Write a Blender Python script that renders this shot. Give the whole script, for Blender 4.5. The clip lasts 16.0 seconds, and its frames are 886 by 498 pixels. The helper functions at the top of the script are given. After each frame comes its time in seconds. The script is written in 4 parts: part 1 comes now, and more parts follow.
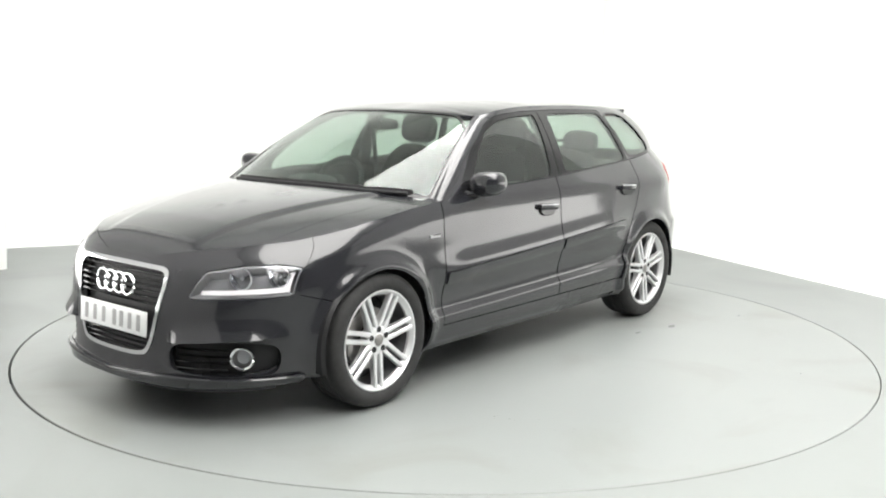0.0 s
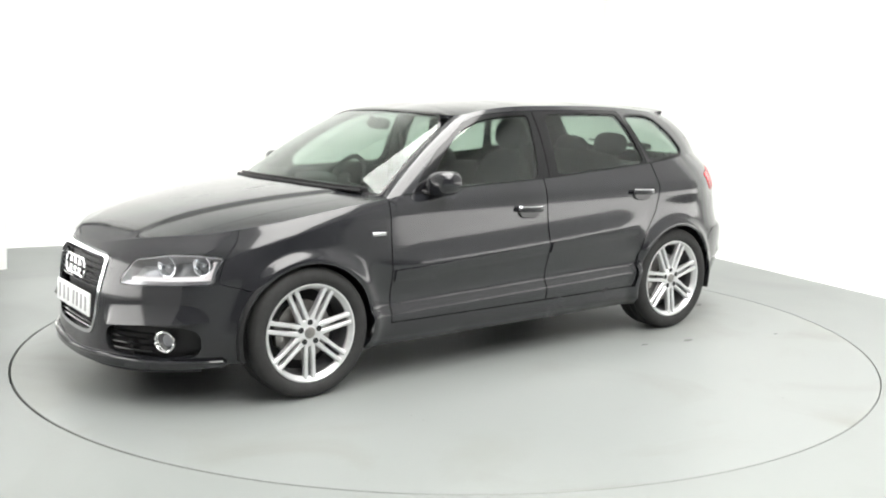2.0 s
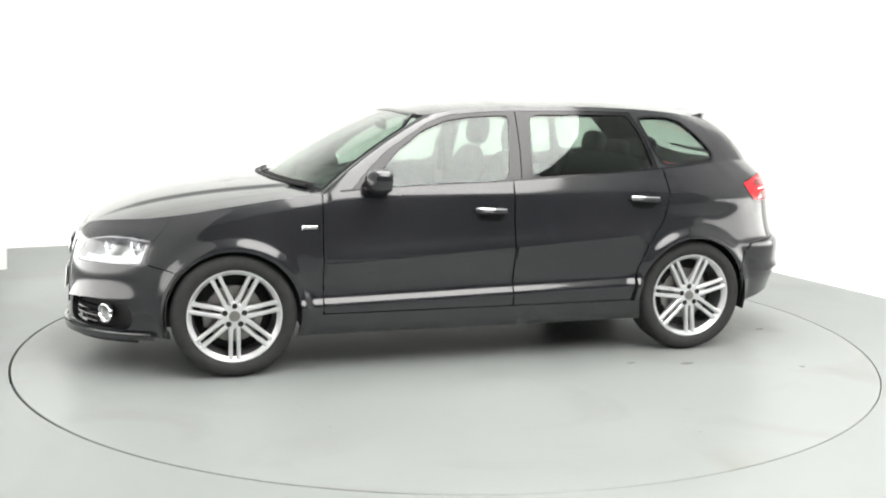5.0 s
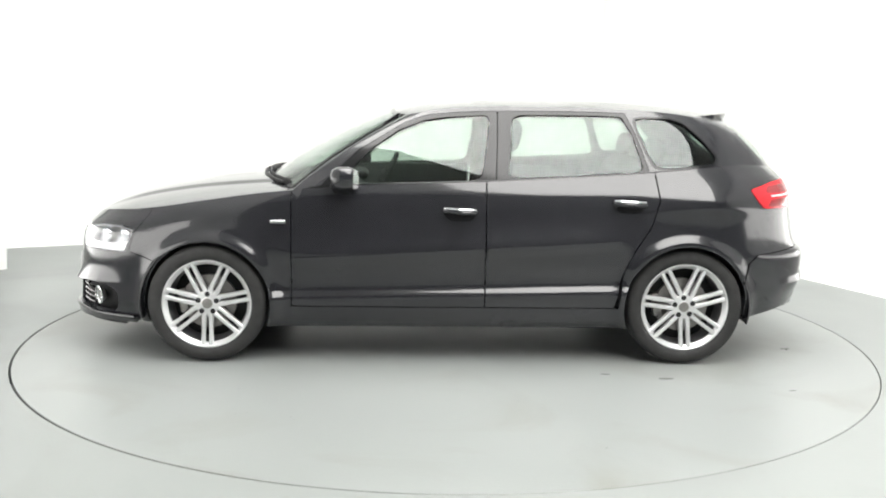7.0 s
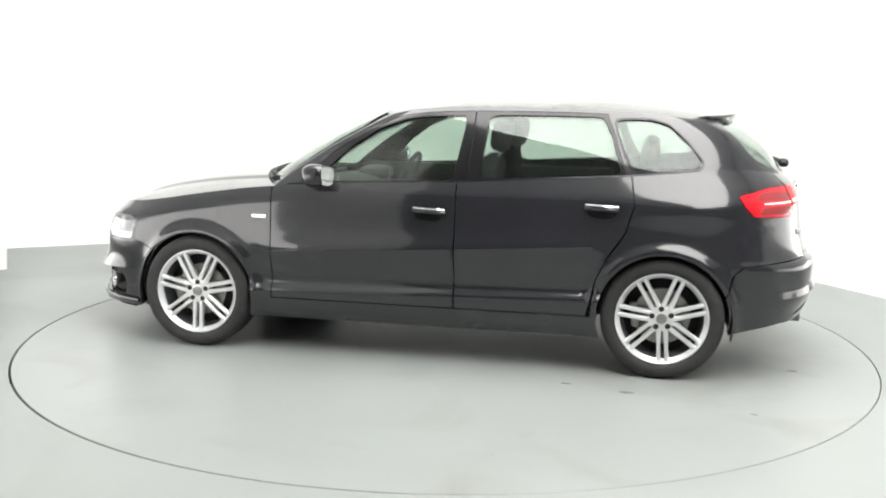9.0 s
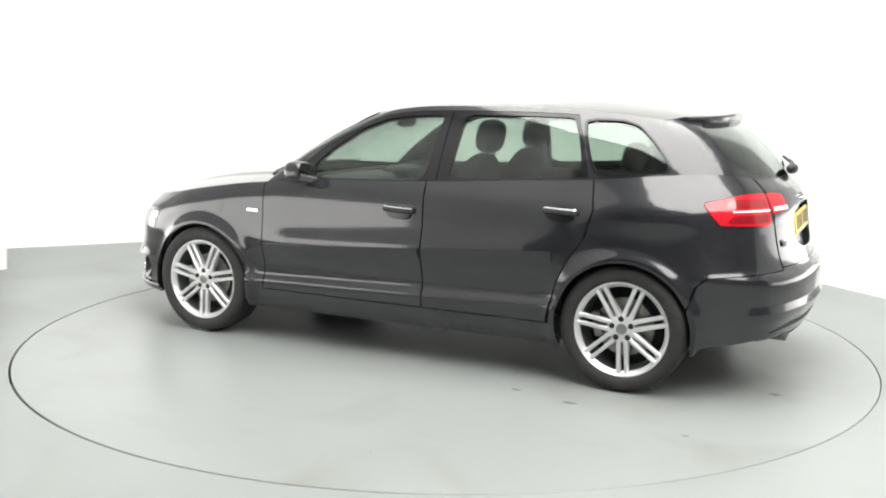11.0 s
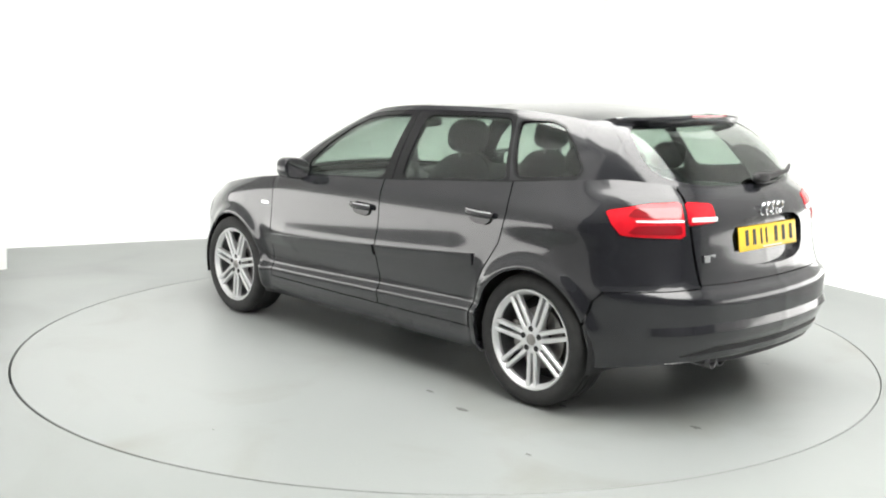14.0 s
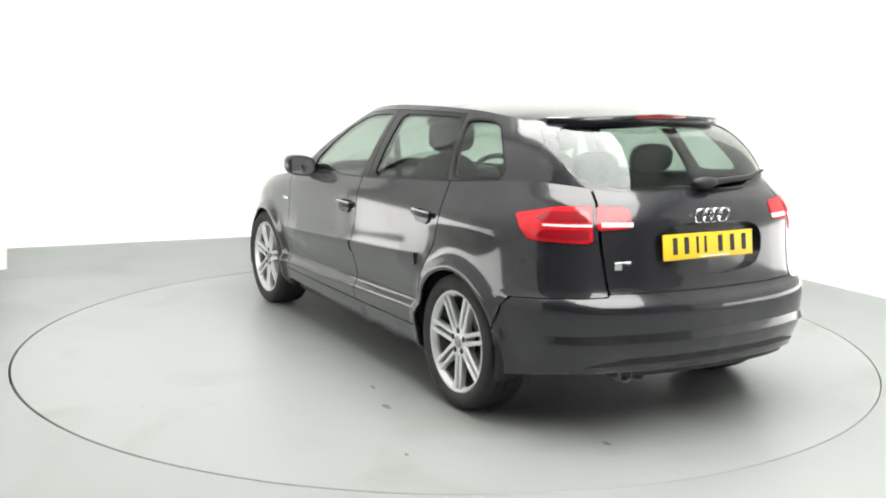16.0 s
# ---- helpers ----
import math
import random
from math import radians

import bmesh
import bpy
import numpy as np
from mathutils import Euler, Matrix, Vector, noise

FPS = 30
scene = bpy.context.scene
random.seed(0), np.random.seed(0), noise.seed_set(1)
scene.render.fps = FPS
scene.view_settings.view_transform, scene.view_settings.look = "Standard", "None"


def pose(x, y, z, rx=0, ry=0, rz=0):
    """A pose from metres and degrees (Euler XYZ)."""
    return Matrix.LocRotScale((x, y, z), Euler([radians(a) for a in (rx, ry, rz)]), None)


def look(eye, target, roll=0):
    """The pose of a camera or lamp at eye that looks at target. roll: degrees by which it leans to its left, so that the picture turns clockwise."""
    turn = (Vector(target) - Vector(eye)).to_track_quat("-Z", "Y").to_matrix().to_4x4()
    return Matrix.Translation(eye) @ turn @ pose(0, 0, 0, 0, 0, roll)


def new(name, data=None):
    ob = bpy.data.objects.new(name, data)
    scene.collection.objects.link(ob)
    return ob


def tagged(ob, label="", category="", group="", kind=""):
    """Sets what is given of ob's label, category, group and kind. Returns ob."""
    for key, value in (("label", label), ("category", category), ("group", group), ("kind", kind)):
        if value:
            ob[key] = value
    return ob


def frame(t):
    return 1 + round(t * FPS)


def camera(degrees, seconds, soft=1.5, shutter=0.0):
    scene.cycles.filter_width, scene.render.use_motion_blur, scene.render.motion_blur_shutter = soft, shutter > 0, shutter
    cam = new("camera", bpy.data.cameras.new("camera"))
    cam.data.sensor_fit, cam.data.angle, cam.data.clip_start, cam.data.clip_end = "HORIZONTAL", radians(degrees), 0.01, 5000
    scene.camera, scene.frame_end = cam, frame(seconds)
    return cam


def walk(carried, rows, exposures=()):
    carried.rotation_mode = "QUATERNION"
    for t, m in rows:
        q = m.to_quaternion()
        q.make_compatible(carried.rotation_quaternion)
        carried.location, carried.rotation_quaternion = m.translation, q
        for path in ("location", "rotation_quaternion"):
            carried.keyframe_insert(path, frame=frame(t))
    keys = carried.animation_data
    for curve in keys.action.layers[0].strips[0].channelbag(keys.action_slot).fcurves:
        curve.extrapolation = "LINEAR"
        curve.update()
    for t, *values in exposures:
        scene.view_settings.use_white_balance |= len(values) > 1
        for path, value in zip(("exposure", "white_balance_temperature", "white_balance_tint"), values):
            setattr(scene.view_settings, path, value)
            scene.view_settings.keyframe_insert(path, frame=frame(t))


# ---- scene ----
# ---- camera, world, light ----
cam = camera(48.29, 16.0, soft=2.0)
EYE = (0.0, -5.8843, 1.4718)
_yaw, _pit = 0.00404, 0.16064
AIM = (EYE[0] - math.sin(_yaw) * math.cos(_pit), EYE[1] + math.cos(_yaw) * math.cos(_pit), EYE[2] - math.sin(_pit))
walk(cam, [(0.0, look(EYE, AIM, 0.8955)), (16.0, look(EYE, AIM, 0.8955))], exposures=[(0.0, 0.0), (16.0, 0.0)])

world = bpy.data.worlds.new("world")
scene.world = world
world.use_nodes = True
world.node_tree.nodes["Background"].inputs[0].default_value = (0.8, 0.9, 1.0, 1)
world.node_tree.nodes["Background"].inputs[1].default_value = 0.05
PANEL_GLOW = 8.9      # glow of the ceiling's light panel
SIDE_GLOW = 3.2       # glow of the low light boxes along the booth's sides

# the booth: back wall along E1, right wall along E2, the turntable's middle at the origin
E1, E2 = Vector((0.9023, 0.4312, 0)), Vector((0.4312, -0.9023, 0))
CORNER = Vector((1.31, 5.41, 0))
HEIGHT = 5.2
LEFT_FOOT, LEFT_DIR, LEFT_IN = Vector((-3.985, 2.93, 0)), Vector((0.4058, -0.914, 0)), Vector((0.914, 0.4058, 0))
TABLE_R = 2.444
SPIN, TURN0 = -6.9476, 230.837   # degrees a second, heading at the start
CAR_AT = (0.01647, -0.17758)     # the car's middle in the turntable's space
# ---- materials ----
def material(name, base, rough=0.5, metal=0.0, noise_scale=0.0, vary=0.0, bump=0.0, coat=0.0, trans=0.0, ior=1.45, emit=0.0, rough_vary=0.0, fine=0.0, distort=0.0, specular=None):
    m = bpy.data.materials.new(name)
    m.use_nodes = True
    nt = m.node_tree
    b = nt.nodes["Principled BSDF"]
    b.inputs["Base Color"].default_value = (*base, 1)
    b.inputs["Roughness"].default_value = rough
    b.inputs["Metallic"].default_value = metal
    b.inputs["IOR"].default_value = ior
    if specular is not None:
        b.inputs["Specular IOR Level"].default_value = specular
    if coat:
        b.inputs["Coat Weight"].default_value = coat
        b.inputs["Coat Roughness"].default_value = 0.03
    if trans:
        b.inputs["Transmission Weight"].default_value = trans
    if emit:
        b.inputs["Emission Color"].default_value = (*base, 1)
        b.inputs["Emission Strength"].default_value = emit
    if noise_scale:
        co = nt.nodes.new("ShaderNodeTexCoord")
        big, small = nt.nodes.new("ShaderNodeTexNoise"), nt.nodes.new("ShaderNodeTexNoise")
        big.inputs["Scale"].default_value = noise_scale
        big.inputs["Detail"].default_value = 6
        big.inputs["Distortion"].default_value = distort
        small.inputs["Scale"].default_value = noise_scale * (fine or 14)
        small.inputs["Detail"].default_value = 3
        nt.links.new(co.outputs["Object"], big.inputs["Vector"])
        nt.links.new(co.outputs["Object"], small.inputs["Vector"])
        mix = nt.nodes.new("ShaderNodeMath")
        mix.operation = "MULTIPLY_ADD"
        nt.links.new(small.outputs["Fac"], mix.inputs[0])
        mix.inputs[1].default_value = 0.35
        nt.links.new(big.outputs["Fac"], mix.inputs[2])
        if vary:
            ramp = nt.nodes.new("ShaderNodeMapRange")
            ramp.inputs["From Min"].default_value, ramp.inputs["From Max"].default_value = 0.4, 0.95
            ramp.inputs["To Min"].default_value, ramp.inputs["To Max"].default_value = 1 - vary, 1 + vary
            nt.links.new(mix.outputs[0], ramp.inputs["Value"])
            mul = nt.nodes.new("ShaderNodeVectorMath")
            mul.operation = "SCALE"
            mul.inputs[0].default_value = base
            nt.links.new(ramp.outputs[0], mul.inputs["Scale"])
            nt.links.new(mul.outputs[0], b.inputs["Base Color"])
        if rough_vary:
            r2 = nt.nodes.new("ShaderNodeMapRange")
            r2.inputs["From Min"].default_value, r2.inputs["From Max"].default_value = 0.4, 0.95
            r2.inputs["To Min"].default_value, r2.inputs["To Max"].default_value = max(0, rough - rough_vary), rough + rough_vary
            nt.links.new(mix.outputs[0], r2.inputs["Value"])
            nt.links.new(r2.outputs[0], b.inputs["Roughness"])
        if bump:
            bp_ = nt.nodes.new("ShaderNodeBump")
            bp_.inputs["Strength"].default_value = bump
            bp_.inputs["Distance"].default_value = 0.01
            nt.links.new(small.outputs["Fac"], bp_.inputs["Height"])
            nt.links.new(bp_.outputs[0], b.inputs["Normal"])
    return m


PAINT = material("black_paint", (0.015, 0.0155, 0.0185), 0.25, 0.0, 3.0, 0.2, coat=1.0, fine=400, rough_vary=0.04, specular=0.3)
PAINT.node_tree.nodes["Principled BSDF"].inputs["Coat Roughness"].default_value = 0.075
GLASS = material("tinted_glass", (0.60, 0.695, 0.635), 0.0, trans=1.0, ior=1.45)
LENS = material("clear_lens", (0.97, 0.98, 1.0), 0.02, trans=1.0, ior=1.4)
BLACK = material("black_plastic", (0.012, 0.012, 0.013), 0.5, 0, 30, 0.2, 0.15)
GLOSS_BLACK = material("gloss_black", (0.008, 0.008, 0.009), 0.12)
RUBBER = material("tyre_rubber", (0.024, 0.024, 0.024), 0.75, 0, 25, 0.25, 0.2)
ALLOY = material("silver_alloy", (0.72, 0.725, 0.73), 0.34, 0.65, 12, 0.06, rough_vary=0.06)
CHROME = material("chrome", (0.82, 0.83, 0.84), 0.08, 1.0)
STEEL = material("brake_steel", (0.30, 0.29, 0.28), 0.4, 0.9, 40, 0.2)
RED = material("red_lens", (0.60, 0.012, 0.022), 0.12, coat=0.4, noise_scale=20, vary=0.15)
CLEAR_STRIP = material("clear_strip", (0.85, 0.82, 0.82), 0.15)
DARK_RED = material("dark_red_lens", (0.26, 0.006, 0.012), 0.1, coat=1.0)
PLATE_WHITE = material("white_plate", (0.68, 0.69, 0.69), 0.35, noise_scale=30, vary=0.03)
PLATE_YELLOW = material("yellow_plate", (0.86, 0.56, 0.03), 0.35, noise_scale=30, vary=0.03)
# black ink greyed: the plate's thrown-back glare is put into its colour
GLARE_INK = material("glare_plate_ink", (0.30, 0.30, 0.30), 0.5)
INK = material("plate_ink", (0.02, 0.02, 0.02), 0.5)
CLOTH = material("dark_cloth", (0.030, 0.030, 0.033), 0.9, 0, 60, 0.25, 0.25)
TRIM = material("interior_trim", (0.022, 0.023, 0.024), 0.6, 0, 40, 0.15, 0.2)
LINING = material("roof_lining", (0.10, 0.10, 0.10), 0.9, 0, 40, 0.1)
MIRROR = material("mirror", (0.9, 0.9, 0.9), 0.01, 1.0)
REFLECTOR = material("lamp_reflector", (0.34, 0.34, 0.345), 0.28, 0.8)
BARREL = material("rim_barrel", (0.16, 0.16, 0.165), 0.45, 0.6, 20, 0.2)
PAPER = material("white_paper", (0.8, 0.8, 0.8), 0.7)
FLOOR = material("floor_paint", (0.232, 0.246, 0.239), 0.40, specular=0.3, metal=0, noise_scale=0.9, vary=0.05, bump=0.015, rough_vary=0.07, fine=60, distort=0.4)
TABLE = material("turntable_paint", (0.232, 0.246, 0.239), 0.33, specular=0.4, metal=0, noise_scale=1.1, vary=0.08, bump=0.015, rough_vary=0.07, fine=50, distort=0.6)
def stain(m, tint, scale, low, high):
    """Broad worn patches of another tint over a painted surface."""
    nt = m.node_tree
    b = nt.nodes["Principled BSDF"]
    old = b.inputs["Base Color"].links[0].from_socket
    co, no, ramp, mix = (nt.nodes.new(k) for k in ("ShaderNodeTexCoord", "ShaderNodeTexNoise", "ShaderNodeMapRange", "ShaderNodeMix"))
    no.inputs["Scale"].default_value, no.inputs["Detail"].default_value, no.inputs["Distortion"].default_value = scale, 8, 0.8
    ramp.inputs["From Min"].default_value, ramp.inputs["From Max"].default_value = low, high
    mix.data_type = "RGBA"
    nt.links.new(co.outputs["Object"], no.inputs["Vector"])
    nt.links.new(no.outputs["Fac"], ramp.inputs["Value"])
    nt.links.new(ramp.outputs[0], mix.inputs[0])
    nt.links.new(old, mix.inputs[6])
    mix.inputs[7].default_value = (*tint, 1)
    nt.links.new(mix.outputs[2], b.inputs["Base Color"])


stain(TABLE, (0.192, 0.197, 0.180), 1.3, 0.52, 0.78)
stain(FLOOR, (0.203, 0.213, 0.204), 0.9, 0.52, 0.80)
WALL = material("white_wall", (0.86, 0.87, 0.855), 0.65, 0, 1.2, 0.02, 0.02)
GAP = material("dark_gap", (0.015, 0.016, 0.016), 0.8)
MARK = material("rubber_smear", (0.11, 0.115, 0.11), 0.5, 0, 30, 0.4)
SHED = material("shed_wall", (0.13, 0.13, 0.134), 0.7, 0, 1.5, 0.15)
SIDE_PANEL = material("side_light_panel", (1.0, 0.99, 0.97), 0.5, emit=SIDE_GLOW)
GREY = material("grey_wall", (0.42, 0.42, 0.415), 0.7, 0, 1.5, 0.1)
PANEL = material("light_panel", (1.0, 0.985, 0.96), 0.5, emit=PANEL_GLOW)
# ---- the car's outer skin: lower ring, bonnet field, greenhouse, roof (x forward, y left, z up) ----
def table(v, pairs):
    k = np.array(pairs, float)
    return np.interp(v, k[:, 0], k[:, 1])


def smooth_table(v, pairs):
    """Monotone cubic through the pairs."""
    k = np.array(sorted(pairs), float)
    x, y = k[:, 0], k[:, 1]
    h, d = np.diff(x), np.diff(y) / np.diff(x)
    m = np.zeros(len(x))
    m[1:-1] = np.where(d[:-1] * d[1:] > 0, 2 * d[:-1] * d[1:] / (d[:-1] + d[1:] + 1e-12), 0)
    m[0], m[-1] = d[0], d[-1]
    v = np.clip(np.asarray(v, float), x[0], x[-1])
    i = np.clip(np.searchsorted(x, v) - 1, 0, len(x) - 2)
    t = (v - x[i]) / h[i]
    return ((1 + 2 * t) * (1 - t) ** 2 * y[i] + t * (1 - t) ** 2 * h[i] * m[i]
            + t * t * (3 - 2 * t) * y[i + 1] + t * t * (t - 1) * h[i] * m[i + 1])


def spline(points, n):
    """A Catmull-Rom curve through the points, n samples with even parameter."""
    p = np.array(points, float)
    q = np.vstack([2 * p[0] - p[1], p, 2 * p[-1] - p[-2]])
    s = np.linspace(0, len(p) - 1 - 1e-9, n)
    i = s.astype(int)
    t = (s - i)[:, None]
    a, b, c, d = q[i], q[i + 1], q[i + 2], q[i + 3]
    return 0.5 * (2 * b + (c - a) * t + (2 * a - 5 * b + 4 * c - d) * t ** 2 + (3 * b - a - 3 * c + d) * t ** 3)


PLAN = [(2.125, 0), (2.12, 0.2), (2.095, 0.36), (2.04, 0.5), (1.95, 0.625), (1.82, 0.725), (1.65, 0.795), (1.45, 0.84),
        (1.2, 0.858), (0.85, 0.862), (0.4, 0.868), (0, 0.87), (-0.5, 0.87), (-1.0, 0.866), (-1.3, 0.862), (-1.55, 0.845),
        (-1.75, 0.808), (-1.92, 0.725), (-2.04, 0.60), (-2.11, 0.41), (-2.14, 0.2), (-2.15, 0)]
_o = spline([(x, -y) if i < 0 else (x, y) for i, (x, y) in enumerate(PLAN)], 1500)
_l = np.concatenate([[0], np.cumsum(np.hypot(*np.diff(_o, axis=0).T))])
LENGTH = _l[-1]
FRONT_X = [(0.1, 0.0), (0.19, 0.02), (0.3, 0.01), (0.5, 0), (0.62, -0.02), (0.68, -0.045), (0.72, -0.08), (0.8, -0.15), (1, -0.2)]
REAR_X = [(0.1, 0.12), (0.178, 0.10), (0.34, 0.070), (0.43, 0.040), (0.56, 0.036), (0.60, 0.044), (0.63, 0.078), (0.69, 0.102), (0.8, 0.122),
          (0.9, 0.134), (0.95, 0.148), (1.0, 0.175), (1.05, 0.225), (1.1, 0.28)]
SIDE_Y = [(0.1, 0.77), (0.15, 0.79), (0.2, 0.815), (0.235, 0.845), (0.30, 0.865), (0.345, 0.872), (0.360, 0.870), (0.394, 0.851), (0.43, 0.849), (0.5, 0.859), (0.54, 0.868),
          (0.6, 0.872), (0.7, 0.866), (0.8, 0.860), (0.85, 0.857), (0.9, 0.850), (0.925, 0.844), (0.95, 0.834), (1.0, 0.812), (1.05, 0.790), (1.1, 0.770)]
SIDE_END = [(0.1, 0.77), (0.15, 0.79), (0.2, 0.815), (0.235, 0.840), (0.30, 0.858), (0.36, 0.864), (0.43, 0.864), (0.54, 0.869),
            (0.6, 0.872), (0.7, 0.866), (0.8, 0.860), (0.85, 0.857), (0.9, 0.850), (0.925, 0.844), (0.95, 0.834), (1.0, 0.812), (1.05, 0.790), (1.1, 0.770)]
BONNET_Z = [(0.5, 0.99), (0.85, 0.975), (1.0, 0.967), (1.1, 0.959), (1.3, 0.938), (1.5, 0.908), (1.7, 0.867), (1.9, 0.805), (2.0, 0.755), (2.06, 0.702), (2.2, 0.60)]
BONNET_DROP = [(0.5, 0.03), (0.8, 0.04), (1.0, 0.05), (1.4, 0.075), (1.7, 0.10), (2.0, 0.09), (2.1, 0.08)]
BELT_Z = [(-2.2, 1.05), (-1.9, 1.052), (-1.76, 1.075), (-1.62, 1.085), (-1.45, 1.075), (-1.08, 1.042), (-0.6, 1.012), (-0.2, 0.988), (0.4, 0.965), (0.8, 0.94)]
AXLE, HUB_Z, ARCH = 1.289, 0.318, 0.337


def bonnet(x, y):
    return smooth_table(x, BONNET_Z) - table(x, BONNET_DROP) * (np.abs(y) / 0.8) ** 2.3


def ring_raw(u, z, top=None):
    u, z = np.asarray(u, float), np.asarray(z, float)
    x, y = np.interp(u, _l, _o[:, 0]), np.interp(u, _l, _o[:, 1])
    wf = np.clip((x - 1.2) / 0.7, 0, 1)
    wr = np.clip((-x - 1.25) / 0.6, 0, 1)
    wf, wr = wf * wf * (3 - 2 * wf), wr * wr * (3 - 2 * wr)
    rise = 0.045 * np.clip((0.9 - x) / 1.8, 0, 1) * np.clip((0.52 - z) / 0.1, 0, 1) * np.clip((z - 0.24) / 0.06, 0, 1)
    mid = np.clip((1.08 - np.abs(x)) / 0.12, 0, 1)
    k = (mid * smooth_table(z - rise, SIDE_Y) + (1 - mid) * smooth_table(z - rise, SIDE_END)) / 0.868
    if top is not None:
        low = np.clip((0.96 - top) / 0.1, 0, 1)
        k = k - 0.05 * low * np.clip(1 - (top - z) / 0.10, 0, 1) ** 2
    zm = np.interp(-x, [-0.85, 0.2, 0.95], [0.575, 0.635, 0.682])
    side = np.clip((0.97 - np.abs(x + 0.05)) / 0.25, 0, 1)
    dz = z - zm
    k = k + 0.020 * side * np.where(dz > 0, np.exp(-(dz / 0.075) ** 2), np.exp(-(dz / 0.06) ** 2))
    aft = np.clip((-x - 1.0) / 0.45, 0, 1) * np.clip((x + 1.85) / 0.3, 0, 1)
    k = k + aft * (0.022 * np.exp(-((z - 0.88) / 0.07) ** 2) - 0.025 * np.clip((z - 0.95) / 0.13, 0, 1) ** 1.5)
    x = x + wf * smooth_table(z, FRONT_X) + wr * smooth_table(z, REAR_X)
    y = y * k
    for ax in (AXLE, -AXLE):
        r = np.hypot(x - ax, z - HUB_Z)
        y = y + 0.025 * np.exp(-((r - ARCH - 0.012) / 0.040) ** 2) * (y > 0.5)
    return x, y


def ring_top(u):
    u = np.asarray(u, float)
    z = np.full(u.shape, 0.75)
    for _ in range(5):
        x, y = ring_raw(u, z, z)
        z = np.where(x > 0.8, bonnet(x, y), smooth_table(x, BELT_Z))
    return z


_ut = np.linspace(0, LENGTH, 800)
_zt = ring_top(_ut)


def ring(u, z):
    """The lower body at the running length u from the nose and the height z."""
    top = np.interp(u, _ut, _zt)
    x, y = ring_raw(u, np.minimum(z, top), top)
    return np.stack([x, y, np.minimum(z, top) + 0 * x], -1)


def _edge(x, y):
    return (x, y, float(bonnet(np.array(x), np.array(y))))


_rt = ring(_ut, _zt)


def _belt(x):
    i = np.argmin(np.abs(_rt[:, 0] - x))
    return tuple(_rt[i] * [1, 0.996, 0.998])


GLASS_LOW = [_edge(1.03, 0), _edge(1.0, 0.3), _edge(0.94, 0.56), (0.85, 0.755, 0.93), _belt(0.79), _belt(0.4), _belt(-0.2),
             _belt(-0.7), _belt(-1.08), _belt(-1.42), _belt(-1.62), _belt(-1.78), _belt(-1.885), tuple(_rt[-1])]
GLASS_TOP = [(0.31, 0, 1.352), (0.30, 0.3, 1.344), (0.27, 0.50, 1.333), (0.235, 0.555, 1.330), (0.19, 0.585, 1.337), (0.05, 0.60, 1.363), (-0.2, 0.605, 1.382),
             (-0.65, 0.60, 1.384), (-1.0, 0.59, 1.374), (-1.25, 0.578, 1.354), (-1.39, 0.555, 1.336), (-1.475, 0.48, 1.340), (-1.55, 0.25, 1.355), (-1.57, 0, 1.357)]
KNOTS = len(GLASS_LOW) - 1
_gl, _gt = spline(GLASS_LOW, 1301), spline(GLASS_TOP, 1301)
_gk = np.linspace(0, KNOTS, 1301)


def house(k, v):
    """The greenhouse: k runs round from the windscreen's middle (0) to the rear window's (KNOTS), v from belt (0) to roof (1)."""
    k, v = np.asarray(k, float), np.asarray(v, float)
    a = np.stack([np.interp(k, _gk, _gl[:, i]) for i in range(3)], -1)
    b = np.stack([np.interp(k, _gk, _gt[:, i]) for i in range(3)], -1)
    e = np.stack([np.interp(k + 0.05, _gk, _gl[:, i] + _gt[:, i]) - np.interp(k - 0.05, _gk, _gl[:, i] + _gt[:, i]) for i in range(3)], -1)
    n = np.cross(e, b - a)
    n = n / (np.linalg.norm(n, axis=-1, keepdims=True) + 1e-9)
    return a + (b - a) * v[..., None] + n * (np.interp(k, [2.5, 4.2, 9.5, 11.0], [0.03, 0.018, 0.022, 0.038]) * 4 * v * (1 - v))[..., None]


ROOF_Z = [(-1.7, 1.350), (-1.57, 1.361), (-1.2, 1.394), (-0.8, 1.411), (-0.4, 1.414), (-0.1, 1.406), (0.1, 1.388), (0.31, 1.352)]


def roof(k, b):
    """The roof: k as in house, b from the spine (0) to the edge (1)."""
    k, b = np.asarray(k, float), np.asarray(b, float)
    r = np.stack([np.interp(k, _gk, _gt[:, i]) for i in range(3)], -1)
    sx = np.clip(r[..., 0], -1.57, 0.31)
    sx = np.where(k < 5, 0.31 - 0.052 * k, sx)
    sz = smooth_table(sx, ROOF_Z)
    x = sx + (r[..., 0] - sx) * b
    return np.stack([x, r[..., 1] * b, sz + (r[..., 2] - sz) * b ** 2.4], -1)
# ---- end of the skin ----
# ---- mesh tools ----
def make(name, geo, mat, parent=None, label="", sharp=32):
    me = bpy.data.meshes.new(name)
    v, f = geo
    me.from_pydata([tuple(map(float, p)) for p in v], [], [tuple(int(i) for i in q) for q in f])
    me.validate()
    me.polygons.foreach_set("use_smooth", [True] * len(me.polygons))
    me.update()
    me.set_sharp_from_angle(angle=radians(sharp))
    me.materials.append(mat)
    ob = new(name, me)
    if parent is not None:
        ob.parent = parent
    if label:
        tagged(ob, label)
    return ob


def part(name, geo, mat, parent, label="", sharp=32):
    """One mesh object under a thing or a part."""
    return make(name, geo, mat, parent, label, sharp)


